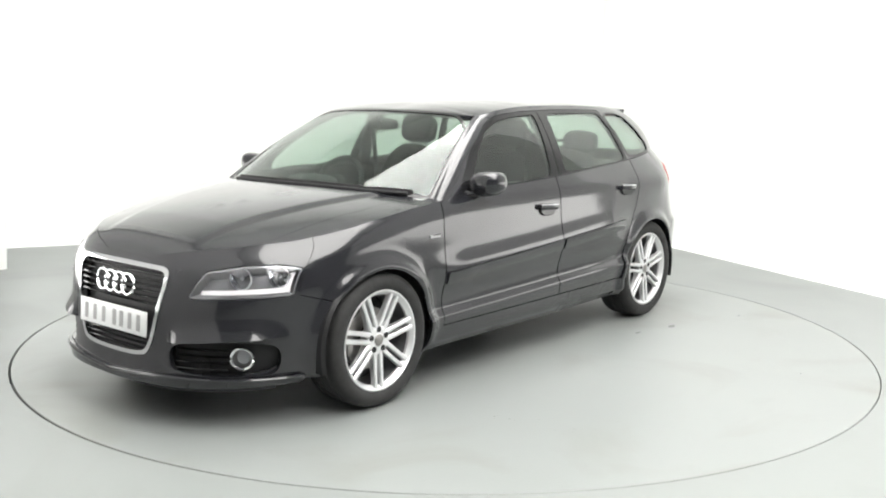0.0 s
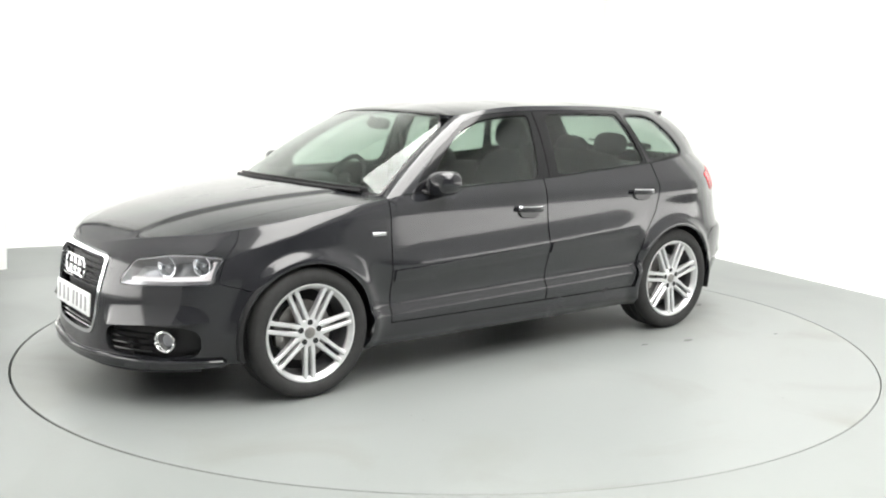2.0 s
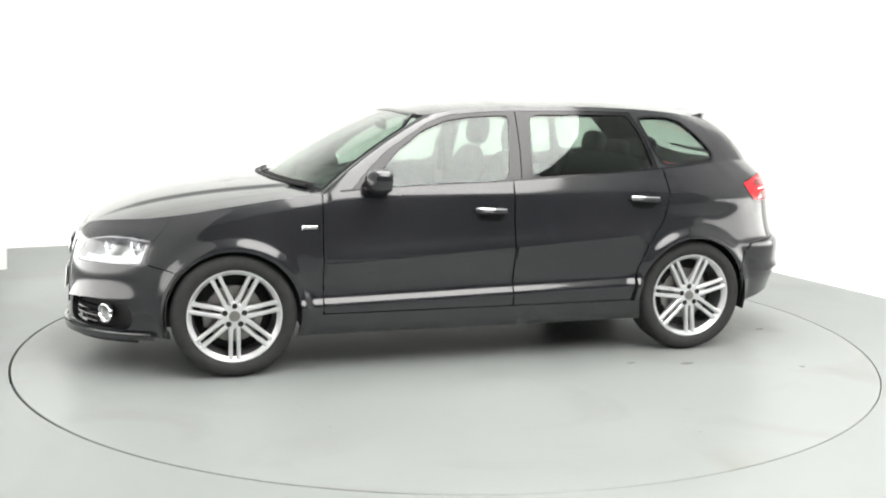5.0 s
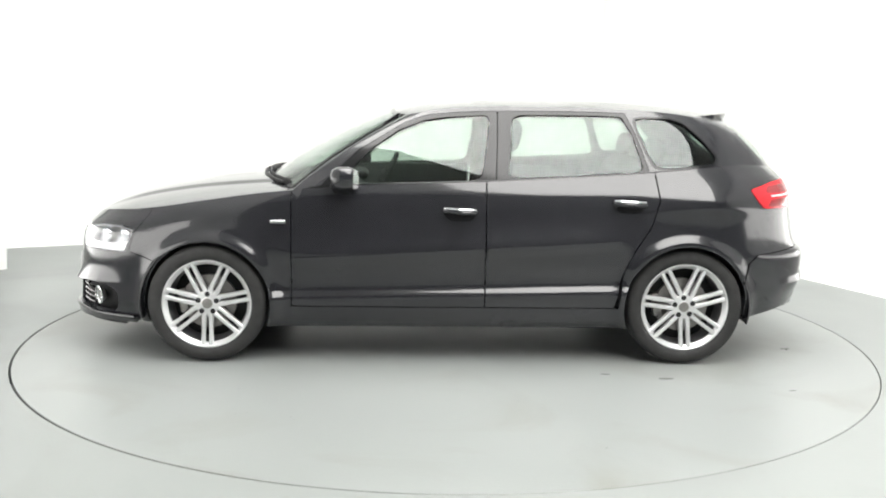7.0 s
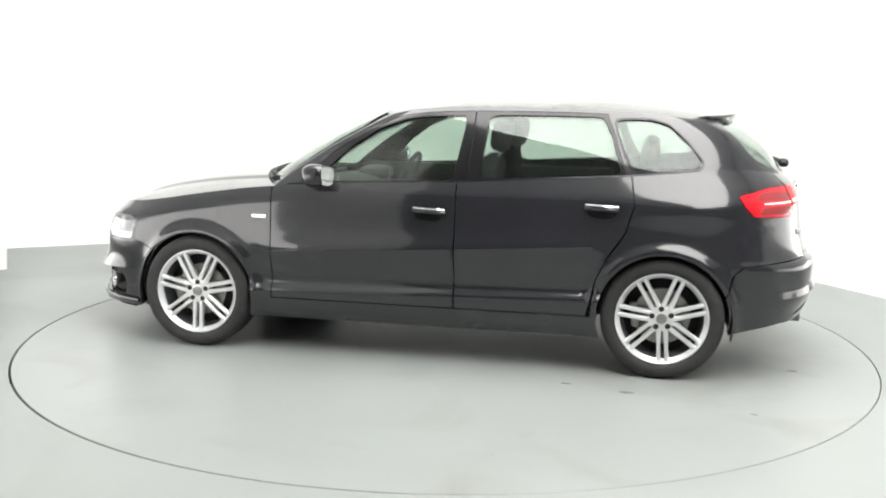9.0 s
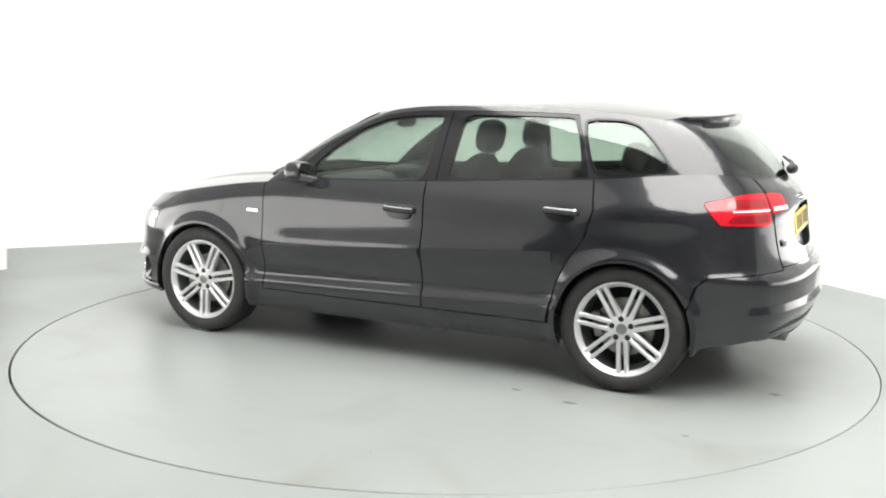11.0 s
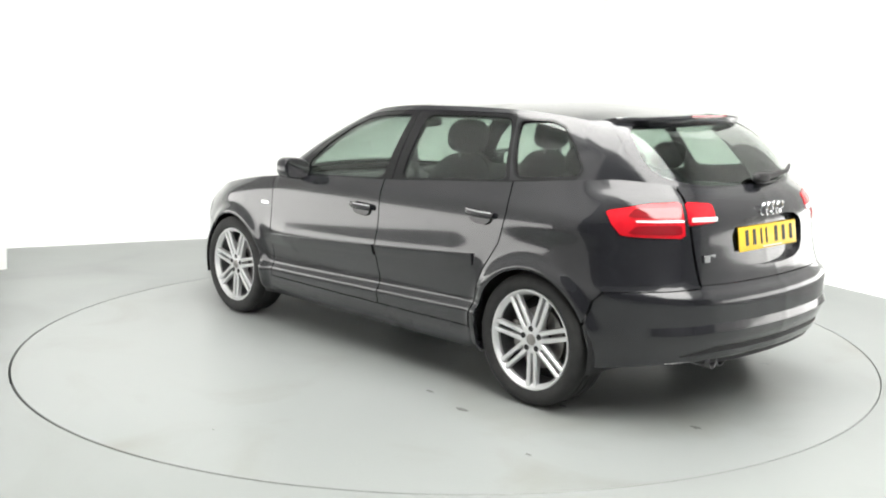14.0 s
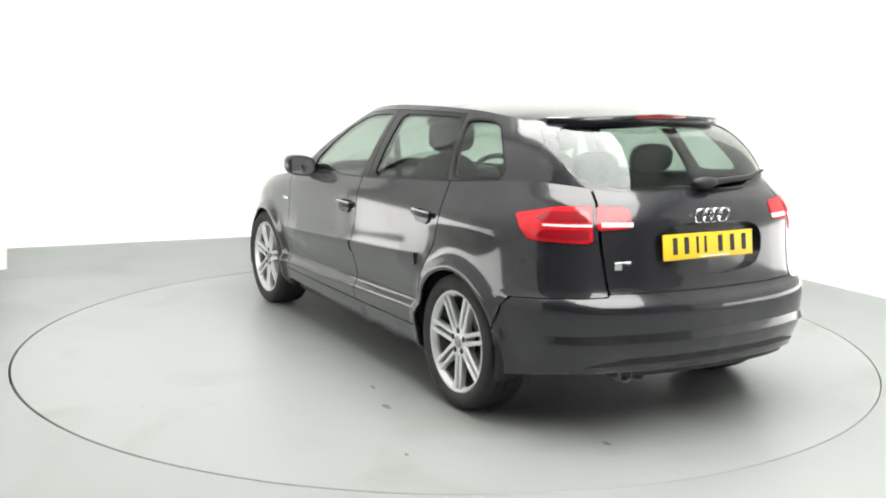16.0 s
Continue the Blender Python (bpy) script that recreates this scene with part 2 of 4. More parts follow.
def joined(*geos):
    v, f, n = [], [], 0
    for a, b in geos:
        a = np.asarray(a, float).reshape(-1, 3)
        v.append(a)
        f += [tuple(i + n for i in q) for q in b]
        n += len(a)
    return np.vstack(v), f


def mirrored(geo):
    v = np.asarray(geo[0], float) * [1, -1, 1]
    return v, [tuple(reversed(q)) for q in geo[1]]


def moved(geo, m):
    v = np.asarray(geo[0], float)
    r = np.array(m)
    return v @ r[:3, :3].T + r[:3, 3], geo[1]


def rounded_box(cx, cy, cz, sx, sy, sz, r=0.02, seg=3, taper=1.0):
    bm = bmesh.new()
    bmesh.ops.create_cube(bm, size=1)
    for v in bm.verts:
        k = taper if v.co.z > 0 else 1.0
        v.co = Vector((v.co.x * sx * k, v.co.y * sy * k, v.co.z * sz))
    if r:
        bmesh.ops.bevel(bm, geom=bm.edges[:], offset=r, segments=seg, profile=0.5, affect="EDGES")
    bm.verts.index_update()
    geo = (np.array([v.co[:] for v in bm.verts]) + [cx, cy, cz], [tuple(v.index for v in f.verts) for f in bm.faces])
    bm.free()
    return geo


def lathe(profile, n=64, a0=0.0, a1=360.0):
    """(radius, along) pairs turned about the y axis."""
    p = np.array(profile, float)
    whole = abs(a1 - a0) >= 359.9
    a = np.radians(np.linspace(a0, a1, n, endpoint=not whole))
    m = len(p)
    v = np.stack([np.outer(np.cos(a), p[:, 0]), np.tile(p[:, 1], (len(a), 1)), np.outer(np.sin(a), p[:, 0])], -1).reshape(-1, 3)
    f = []
    for i in range(len(a) if whole else len(a) - 1):
        j = (i + 1) % len(a)
        for k in range(m - 1):
            f.append((i * m + k, i * m + k + 1, j * m + k + 1, j * m + k))
    return v, f


def tube(path, r, n=10, closed=False, flat=1.0):
    p = np.array(path, float)
    d = np.roll(p, -1, 0) - np.roll(p, 1, 0)
    if not closed:
        d[0], d[-1] = p[1] - p[0], p[-1] - p[-2]
    d /= np.linalg.norm(d, axis=1, keepdims=True) + 1e-9
    up = np.array([0, 0, 1.0]) if abs(d[:, 2]).mean() < 0.9 else np.array([1.0, 0, 0])
    s = np.cross(d, up)
    s /= np.linalg.norm(s, axis=1, keepdims=True) + 1e-9
    w = np.cross(s, d)
    a = np.linspace(0, 2 * np.pi, n, endpoint=False)
    rr = np.broadcast_to(np.asarray(r, float), (len(p),))[:, None, None]
    v = (p[:, None] + rr * (np.cos(a)[None, :, None] * s[:, None] + flat * np.sin(a)[None, :, None] * w[:, None])).reshape(-1, 3)
    f = []
    m = len(p)
    for i in range(m if closed else m - 1):
        j = (i + 1) % m
        for k in range(n):
            f.append((i * n + k, i * n + (k + 1) % n, j * n + (k + 1) % n, j * n + k))
    if not closed:
        f += [tuple(range(n))[::-1], tuple((m - 1) * n + k for k in range(n))]
    return v, f


def prism(outline, thick, place):
    """A flat outline (a, b) with thickness, set into space by place(a, b, c)."""
    n = len(outline)
    v = [place(a, b, 0.0) for a, b in outline] + [place(a, b, thick) for a, b in outline]
    f = [tuple(range(n))[::-1], tuple(range(n, 2 * n))] + [(i, (i + 1) % n, n + (i + 1) % n, n + i) for i in range(n)]
    return np.array(v, float), f


def rounded(poly, times=2, cut=0.2):
    """Corners of a closed outline cut round."""
    p = np.array(poly, float)
    for _ in range(times):
        q = np.roll(p, -1, 0)
        p = np.stack([p * (1 - cut) + q * cut, p * cut + q * (1 - cut)], 1).reshape(-1, 2)
        cut = 0.25
    return p


def outline(poly, sa=1.0, sb=1.0):
    """Signed distance to a closed outline, below 0 inside; sa and sb turn the axes into metres."""
    p = np.array(poly, float) * [sa, sb]
    q = np.roll(p, -1, 0)

    def f(a, b):
        a, b = np.asarray(a, float) * sa, np.asarray(b, float) * sb
        best, inside = np.full(a.shape, 1e9), np.zeros(a.shape, bool)
        for (x0, y0), (x1, y1) in zip(p, q):
            ex, ey = x1 - x0, y1 - y0
            t = np.clip(((a - x0) * ex + (b - y0) * ey) / (ex * ex + ey * ey + 1e-12), 0, 1)
            best = np.minimum(best, np.hypot(a - x0 - t * ex, b - y0 - t * ey))
            if y0 != y1:
                inside ^= ((y0 > b) != (y1 > b)) & (a < (x1 - x0) * (b - y0) / (y1 - y0) + x0)
        return np.where(inside, -best, best)
    return f


def normals(fn, a, b, ea, eb, sign):
    n = np.cross(fn(a + ea, b) - fn(a - ea, b), fn(a, b + eb) - fn(a, b - eb))
    return sign * n / (np.linalg.norm(n, axis=-1, keepdims=True) + 1e-9)


def skin(fn, inside, a_range, b_range, step, sign=1.0, hem=0.018, lift=0.0, closed=0.0):
    """The part of the surface fn(a, b) where inside(a, b) is below 0, its edge drawn sharp and turned in by hem;
    closed: a second face that far behind the first, for panes."""
    na = max(2, int(round((a_range[1] - a_range[0]) / step[0])))
    nb = max(2, int(round((b_range[1] - b_range[0]) / step[1])))
    A, B = np.meshgrid(np.linspace(*a_range, na + 1), np.linspace(*b_range, nb + 1), indexing="ij")
    val = inside(A, B)
    keep = (val[:-1, :-1] < 0) | (val[1:, :-1] < 0) | (val[1:, 1:] < 0) | (val[:-1, 1:] < 0)
    out = val > 0
    ea, eb = step[0] * 0.05, step[1] * 0.05
    for _ in range(4):
        v0 = inside(A, B)
        ga, gb = (inside(A + ea, B) - inside(A - ea, B)) / (2 * ea), (inside(A, B + eb) - inside(A, B - eb)) / (2 * eb)
        g2 = ga * ga + gb * gb + 1e-9
        da, db = np.clip(v0 * ga / g2, -1.2 * step[0], 1.2 * step[0]), np.clip(v0 * gb / g2, -1.2 * step[1], 1.2 * step[1])
        A, B = np.where(out, A - da, A), np.where(out, B - db, B)
    P = fn(A, B)
    N = normals(fn, A, B, step[0] * 0.3, step[1] * 0.3, sign)
    P = P + N * (lift(A, B)[..., None] if callable(lift) else lift)
    ids = np.arange(A.size).reshape(A.shape)
    q = np.stack([ids[:-1, :-1], ids[1:, :-1], ids[1:, 1:], ids[:-1, 1:]], -1)[keep]
    if sign < 0:
        q = q[:, ::-1]
    used, back = np.unique(q, return_inverse=True)
    q = back.reshape(q.shape)
    v, n = P.reshape(-1, 3)[used], N.reshape(-1, 3)[used]
    e = np.concatenate([q[:, [0, 1]], q[:, [1, 2]], q[:, [2, 3]], q[:, [3, 0]]])
    key = np.sort(e, 1)
    _, first, count = np.unique(key, axis=0, return_index=True, return_counts=True)
    rim = e[first[count == 1]]
    faces = [tuple(i) for i in q.tolist()]
    if closed:
        m = len(v)
        v = np.vstack([v, v - n * closed])
        faces += [tuple(i + m for i in reversed(f)) for f in q.tolist()]
        faces += [(int(a), int(a) + m, int(b) + m, int(b)) for a, b in rim]
    elif hem:
        r, m = np.unique(rim), len(v)
        at = {int(i): m + j for j, i in enumerate(r)}
        v = np.vstack([v, v[r] - n[r] * hem])
        faces += [(int(a), at[int(a)], at[int(b)], int(b)) for a, b in rim]
    return v, faces


def allof(*fs):
    return lambda a, b: np.maximum.reduce([f(a, b) for f in fs])


def hole(f, gap=0.0):
    return lambda a, b: -f(a, b) + gap


def shrunk(f, gap):
    return lambda a, b: f(a, b) + gap


def nose(u, z):
    """The ring on both sides of the nose: u below 0 on the right."""
    p = ring(np.abs(u), z)
    return p * np.stack([np.ones_like(p[..., 0]), np.where(u < 0, -1.0, 1.0), np.ones_like(p[..., 0])], -1)


def tail(w, z):
    """The ring on both sides of the tail's middle, w above 0 on the left."""
    p = ring(LENGTH - np.abs(w), z)
    return p * np.stack([np.ones_like(p[..., 0]), np.where(w < 0, -1.0, 1.0), np.ones_like(p[..., 0])], -1)


def screen(k, v):
    p = house(np.abs(k), v)
    return p * np.stack([np.ones_like(p[..., 0]), np.where(k < 0, -1.0, 1.0), np.ones_like(p[..., 0])], -1)


def hatch(m, v):
    p = house(KNOTS - np.abs(m), v)
    return p * np.stack([np.ones_like(p[..., 0]), np.where(m < 0, -1.0, 1.0), np.ones_like(p[..., 0])], -1)


def both(f):
    return lambda a, b: f(np.abs(a), b)


def below_top(u, z):
    return z - np.interp(u, _ut, _zt)


def wheel_arch(u, z):
    p = ring(u, z)
    d = np.minimum(np.hypot(p[..., 0] - AXLE, z - HUB_Z), np.hypot(p[..., 0] + AXLE, z - HUB_Z))
    return ARCH - d
# ---- the booth ----
def flat(points, z):
    return [(p[0], p[1], z) for p in points]


def wall(name, a, b, thick, high, mat, inward, cove=0.0, label="plain white painted studio wall"):
    """A wall from a to b, its inner face on that line, with a cove of that radius at its foot."""
    a, b = Vector(a), Vector(b)
    out = -Vector(inward)
    prof = [(0.0, 0.0)]
    if cove:
        prof = [(-cove * (1 - math.sin(t)), cove * (1 - math.cos(t))) for t in np.linspace(0, math.pi / 2, 9)]
    prof += [(0.0, high), (thick, high), (thick, 0.0)]
    v, f, n = [], [], len(prof)
    for p in (a, b):
        v += [p + out * d + Vector((0, 0, h)) for d, h in prof]
    f += [(i, (i + 1) % n, n + (i + 1) % n, n + i) for i in range(n)] + [tuple(range(n))[::-1], tuple(range(n, 2 * n))]
    return tagged(make(name, (np.array(v), f), mat, sharp=50), label, "wall", kind="structure")


def build_floor():
    """One sheet with a round hole for the turntable, and the pit's dark ring below."""
    n, r = 192, TABLE_R + 0.004
    v, f = [], []
    for ring_r, z in ((r, -0.12), (r, 0.0), (3.2, 0.0), (9.0, 0.0), (16.0, 0.0)):
        off = 0.0035 if ring_r < 3 else 0.0   # the round hole lies a little off the plate's middle
        v += [(ring_r * math.cos(2 * math.pi * i / n) - off, ring_r * math.sin(2 * math.pi * i / n) - off * 0.5, z) for i in range(n)]
    for k in range(4):
        f += [(k * n + i, (k + 1) * n + i, (k + 1) * n + (i + 1) % n, k * n + (i + 1) % n) for i in range(n)]
    tagged(make("floor", (np.array(v), f), FLOOR), "smooth pale grey-green painted studio floor", "floor", kind="structure")
    v = [(x * 2.6, y * 2.6, -0.12) for x, y in ((-1, -1), (1, -1), (1, 1), (-1, 1))]
    tagged(make("pit_floor", (np.array(v), [(0, 1, 2, 3)]), GAP), "dark pit under the round turntable", "floor", kind="structure")


def build_turntable():
    base = tagged(new("turntable"), "round flush pale grey vehicle turntable with scuffs", "turntable")
    n, r = 192, TABLE_R - 0.004
    v = [(0, 0, 0.0)]
    rings = [(0.6, 0), (1.2, 0), (1.8, 0), (r - 0.003, 0.0), (r, -0.003), (r, -0.10)]
    for q, z in rings:
        v += [(q * math.cos(2 * math.pi * i / n), q * math.sin(2 * math.pi * i / n), z) for i in range(n)]
    f = [(0, 1 + i, 1 + (i + 1) % n) for i in range(n)]
    for k in range(len(rings) - 1):
        f += [(1 + k * n + i, 1 + (k + 1) * n + i, 1 + (k + 1) * n + (i + 1) % n, 1 + k * n + (i + 1) % n) for i in range(n)]
    part("plate", (np.array(v), f), TABLE, base)
    rng = random.Random(4)
    # rubber smears and chips, each a thin irregular patch
    t9 = radians(TURN0 + SPIN * 9)
    for wx, wy, ln, wd in ((0.90, -1.156, 0.05, 0.02), (0.62, -1.02, 0.03, 0.012), (1.25, -0.82, 0.03, 0.015)):
        x, y = math.cos(-t9) * wx - math.sin(-t9) * wy, math.sin(-t9) * wx + math.cos(-t9) * wy
        pts = [(x + ln * rng.uniform(0.6, 1) * math.cos(a) , y + wd * rng.uniform(0.5, 1) * math.sin(a)) for a in np.linspace(0, 2 * math.pi, 14, endpoint=False)]
        part("scuff", prism(pts, 0.0008, lambda a, b, c: (a, b, 0.0004 + c)), MARK, base, "dark rubber scuff")
    t16 = radians(TURN0 + SPIN * 16)
    for wx, wy, ln, wd in ((0.69, -1.878, 0.035, 0.02), (-0.15, -2.05, 0.02, 0.01)):
        x, y = math.cos(-t16) * wx - math.sin(-t16) * wy, math.sin(-t16) * wx + math.cos(-t16) * wy
        pts = [(x + ln * rng.uniform(0.6, 1) * math.cos(a) , y + wd * rng.uniform(0.5, 1) * math.sin(a)) for a in np.linspace(0, 2 * math.pi, 14, endpoint=False)]
        part("scuff", prism(pts, 0.0008, lambda a, b, c: (a, b, 0.0004 + c)), MARK, base, "dark rubber scuff")
    return base


def build_booth():
    back_end = CORNER - E1 * 5.9
    right_end = CORNER + E2 * 10.5
    wall("wall_back", back_end - E1 * 0.15, CORNER, 0.15, HEIGHT, WALL, E2, 0.05)
    bend = CORNER + E2 * 4.75
    wall("wall_right", CORNER + E1 * 0.003, bend, 0.15, HEIGHT, WALL, -E1, 0.05)
    wall("wall_right_front", bend, right_end, 0.15, HEIGHT, GREY, -E1, 0.0, "plain grey side wall towards the booth's front")
    wall("wall_left", LEFT_FOOT, LEFT_FOOT + LEFT_DIR * 1.2, 0.08, HEIGHT, WALL, LEFT_IN, 0.0, "plain white painted side wall ending in an upright edge")
    a = LEFT_FOOT + LEFT_DIR * 1.1 - LEFT_IN * 0.22
    wall("wall_left_front", a, a + LEFT_DIR * 5.5, 0.08, HEIGHT, GREY, LEFT_IN, 0.0, "plain grey side wall ending in an upright edge")
    # the rounded upright corner between back and right wall
    q = 0.7
    arc = [CORNER - E1 * q + E2 * q + E1 * (q * math.cos(t)) - E2 * (q * math.sin(t)) - (E1 - E2) * 0.002 for t in np.linspace(0, math.pi / 2, 17)]
    v = [p + Vector((0, 0, h)) for h in (0.0, HEIGHT) for p in arc] + [CORNER + Vector((0, 0, h)) for h in (0.0, HEIGHT)]
    f = [(i, i + 1, 18 + i, 17 + i) for i in range(16)] + [tuple(range(17)) + (34,), tuple(range(17, 34)) + (35,)]
    tagged(make("wall_corner", (np.array(v), f), WALL, sharp=50), "rounded white corner of the studio walls", "wall", kind="structure")
    # the shed round the booth, behind the camera
    c = [(-7.5, 4.0), (-7.5, -10), (8, -10), (8, 6)]
    wall("wall_shed_west", (c[0][0], c[0][1] + 3, 0), (c[1][0], c[1][1], 0), 0.2, HEIGHT, SHED, (1, 0, 0), 0, "plain dark grey shed wall")
    wall("wall_shed_south", (c[1][0], c[1][1], 0), (c[2][0], c[2][1], 0), 0.2, HEIGHT, SHED, (0, 1, 0), 0, "plain dark grey shed wall")
    wall("wall_shed_east", (c[2][0], c[2][1], 0), (c[3][0], c[3][1], 0), 0.2, HEIGHT, SHED, (-1, 0, 0), 0, "plain dark grey shed wall")
    v = [(-9, -12, HEIGHT), (9, -12, HEIGHT), (9, 9, HEIGHT), (-9, 9, HEIGHT)]
    v += [(x, y, HEIGHT + 0.1) for x, y, _ in v]
    tagged(make("ceiling", (np.array(v), [(0, 1, 2, 3), (7, 6, 5, 4), (0, 4, 5, 1), (1, 5, 6, 2), (2, 6, 7, 3), (3, 7, 4, 0)]), WALL), "plain white studio ceiling", "ceiling", kind="structure")


def build_light_panel(at, along, sx, sy):
    """A flat ceiling light: a shallow frame and a glowing diffuser."""
    base = tagged(new("ceiling_light"), "large flat white luminous ceiling over the booth", "ceiling light")
    base.matrix_basis = Matrix.Translation(at) @ Matrix.Rotation(math.atan2(along.y, along.x), 4, "Z")
    t = 0.03
    bars = [rounded_box(0, s * (sy / 2), -0.04, sx + t, t, 0.08, 0.004, 1) for s in (-1, 1)] + [rounded_box(s * (sx / 2), 0, -0.04, t, sy - t, 0.08, 0.004, 1) for s in (-1, 1)]
    part("frame", joined(*bars), WALL, base)
    part("diffuser", rounded_box(0, 0, -0.05, sx - t, sy - t, 0.012, 0), PANEL, base)
    return base


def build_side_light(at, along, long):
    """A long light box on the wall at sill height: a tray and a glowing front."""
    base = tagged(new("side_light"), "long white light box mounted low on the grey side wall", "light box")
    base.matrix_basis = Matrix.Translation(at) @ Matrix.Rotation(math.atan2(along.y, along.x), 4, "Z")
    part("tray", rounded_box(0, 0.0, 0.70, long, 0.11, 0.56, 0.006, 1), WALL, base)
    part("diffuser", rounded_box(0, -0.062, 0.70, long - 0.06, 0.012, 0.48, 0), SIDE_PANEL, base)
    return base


build_floor()
table_thing = build_turntable()
build_booth()
build_light_panel(CORNER - E1 * 3.4 + E2 * 7.9 + Vector((0, 0, HEIGHT - 0.004)), E1, 4.1, 10.4)
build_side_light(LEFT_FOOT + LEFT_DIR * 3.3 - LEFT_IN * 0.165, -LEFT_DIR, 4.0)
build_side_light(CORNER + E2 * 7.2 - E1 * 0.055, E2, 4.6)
# ---- the car ----
STEP = (0.012, 0.012)
car = tagged(new("car"), "black five-door hatchback with silver alloy wheels on the turntable", "car")

HEADLAMP = outline(rounded([(0.448, 0.574), (0.67, 0.580), (0.912, 0.584), (0.926, 0.70), (0.80, 0.716), (0.66, 0.714), (0.51, 0.688)], 1, 0.07))
GRILLE = outline(rounded([(-0.335, 0.694), (0.335, 0.694), (0.342, 0.62), (0.262, 0.29), (-0.262, 0.29), (-0.342, 0.62)], 3, 0.12))
FOGGRILLE = outline(rounded([(0.37, 0.375), (0.64, 0.395), (0.87, 0.38), (0.88, 0.235), (0.65, 0.24), (0.38, 0.255)], 2))
TAIL_OUT = outline(rounded([(4.462, 0.955), (4.66, 0.992), (4.806, 1.0), (4.816, 0.848), (4.535, 0.853), (4.49, 0.90)], 1, 0.08))
TAIL_IN = outline(rounded([(LENGTH - 4.826, 1.0), (LENGTH - 4.975, 0.99), (LENGTH - 4.985, 0.912), (LENGTH - 4.832, 0.902)], 1, 0.1))
PLATE_BAY = outline(rounded([(-0.335, 0.925), (0.335, 0.925), (0.30, 0.70), (-0.30, 0.70)], 2))


def mirrored_parts(name, geo, mat, parent=car, label=""):
    return part(name, geo, mat, parent, label), part(name, mirrored(geo), mat, parent, label)


def build_front():
    edge = outline([(-1.14, 0.20), (-0.9, 0.205), (0, 0.185), (0.9, 0.205), (1.14, 0.20), (1.14, 0.53), (0.936, 0.584), (0.936, 1.0), (-0.936, 1.0), (-0.936, 0.584), (-1.14, 0.53)])
    body = allof(edge, hole(GRILLE), hole(both(FOGGRILLE)), hole(both(HEADLAMP), 0.003), both(wheel_arch), both(below_top))
    bumper = part("front_bumper", skin(nose, body, (-1.16, 1.16), (0.15, 0.87), (0.01, 0.01), 1, 0.03), PAINT, car)
    # grille
    back = allof(shrunk(GRILLE, -0.004))
    grille = part("grille", skin(nose, back, (-0.36, 0.36), (0.27, 0.72), STEP, 1, 0.0, -0.045), BLACK, bumper, "black slatted grille with a bright chrome surround")
    inner = outline(rounded([(-0.316, 0.677), (0.316, 0.677), (0.322, 0.62), (0.248, 0.308), (-0.248, 0.308), (-0.322, 0.62)], 3, 0.12))
    part("chrome_surround", skin(nose, allof(GRILLE, hole(inner)), (-0.36, 0.36), (0.27, 0.72), (0.006, 0.006), 1, 0.03, 0.006), CHROME, bumper, "bright chrome grille surround")
    for z in (0.655, 0.63, 0.605, 0.58, 0.555, 0.53, 0.37, 0.348, 0.326):
        half = np.interp(z, [0.30, 0.62, 0.68], [0.235, 0.315, 0.31])
        y = np.linspace(-half, half, 15)
        p = nose(y, np.full(15, z)) + [-0.014, 0, 0]
        part("slat", tube(p, 0.010, 6, flat=0.45), GLOSS_BLACK, bumper)
    # front plate
    zc = 0.442
    px = float(nose(np.array(0.0), np.array(zc))[0]) + 0.004
    m = pose(px, 0, zc, 0, -4, 0)
    plate = part("front_plate", moved(rounded_box(0.004, 0, 0, 0.008, 0.52, 0.111, 0.003, 2), m), PLATE_WHITE, car, "white number plate with plain bars")
    # grey bars: dark characters with the plate's glare painted in
    for i, y in enumerate((-0.205, -0.14, -0.075, -0.02, 0.065, 0.135, 0.205)):
        part("bar", moved(rounded_box(0.0095, -y, 0, 0.003, 0.026, 0.072, 0.001, 1), m), GLARE_INK, plate)
    rings_badge(bumper, pose(float(nose(np.array(0.0), np.array(0.60))[0]) + 0.006, 0, 0.597, 0, -6, 0), 0.046, 0.0065)
    # fog lamp bays
    for s in (1, -1):
        put = (lambda g: g) if s > 0 else mirrored
        part("fog_bay", put(skin(ring, shrunk(FOGGRILLE, -0.004), (0.34, 0.92), (0.2, 0.42), STEP, 1, 0, -0.05)), BLACK, bumper)
        for z in (0.268, 0.296, 0.324, 0.352):
            u = np.linspace(0.40, 0.64 if z < 0.36 else 0.8, 12)
            part("slat", put(tube(ring(u, np.full(12, z)) + [-0.022, -0.006, 0], 0.008, 6, flat=0.6)), GLOSS_BLACK, bumper)
        c = ring(np.array(0.70), np.array(0.318))
        m = Matrix.Translation(Vector(c) + Vector((-0.012, -0.004, 0))) @ Matrix.Rotation(radians(-52), 4, "Z")
        lamp = part("fog_lamp", put(moved(lathe([(0.0, -0.03), (0.03, -0.03), (0.045, 0.0)], 32), m)), REFLECTOR, car, "round fog lamp with a chrome ring")
        part("lens", put(moved(lathe([(0.0, 0.004), (0.02, 0.003), (0.043, -0.003), (0.043, -0.006), (0.0, -0.001)], 32), m)), LENS, lamp)
        t = np.linspace(0, 2 * np.pi, 32, endpoint=False)
        part("chrome_ring", put(moved(tube(np.stack([0.048 * np.cos(t), 0 * t, 0.046 * np.sin(t)], 1), 0.006, 8, True), m)), CHROME, lamp)
    # chin spoiler
    chin = outline([(-1.0, 0.20), (-0.4, 0.19), (0, 0.182), (0.4, 0.19), (1.0, 0.20), (1.0, 0.222), (0.42, 0.232), (0.28, 0.226), (0, 0.205), (-0.28, 0.226), (-0.42, 0.232), (-1.0, 0.222)])
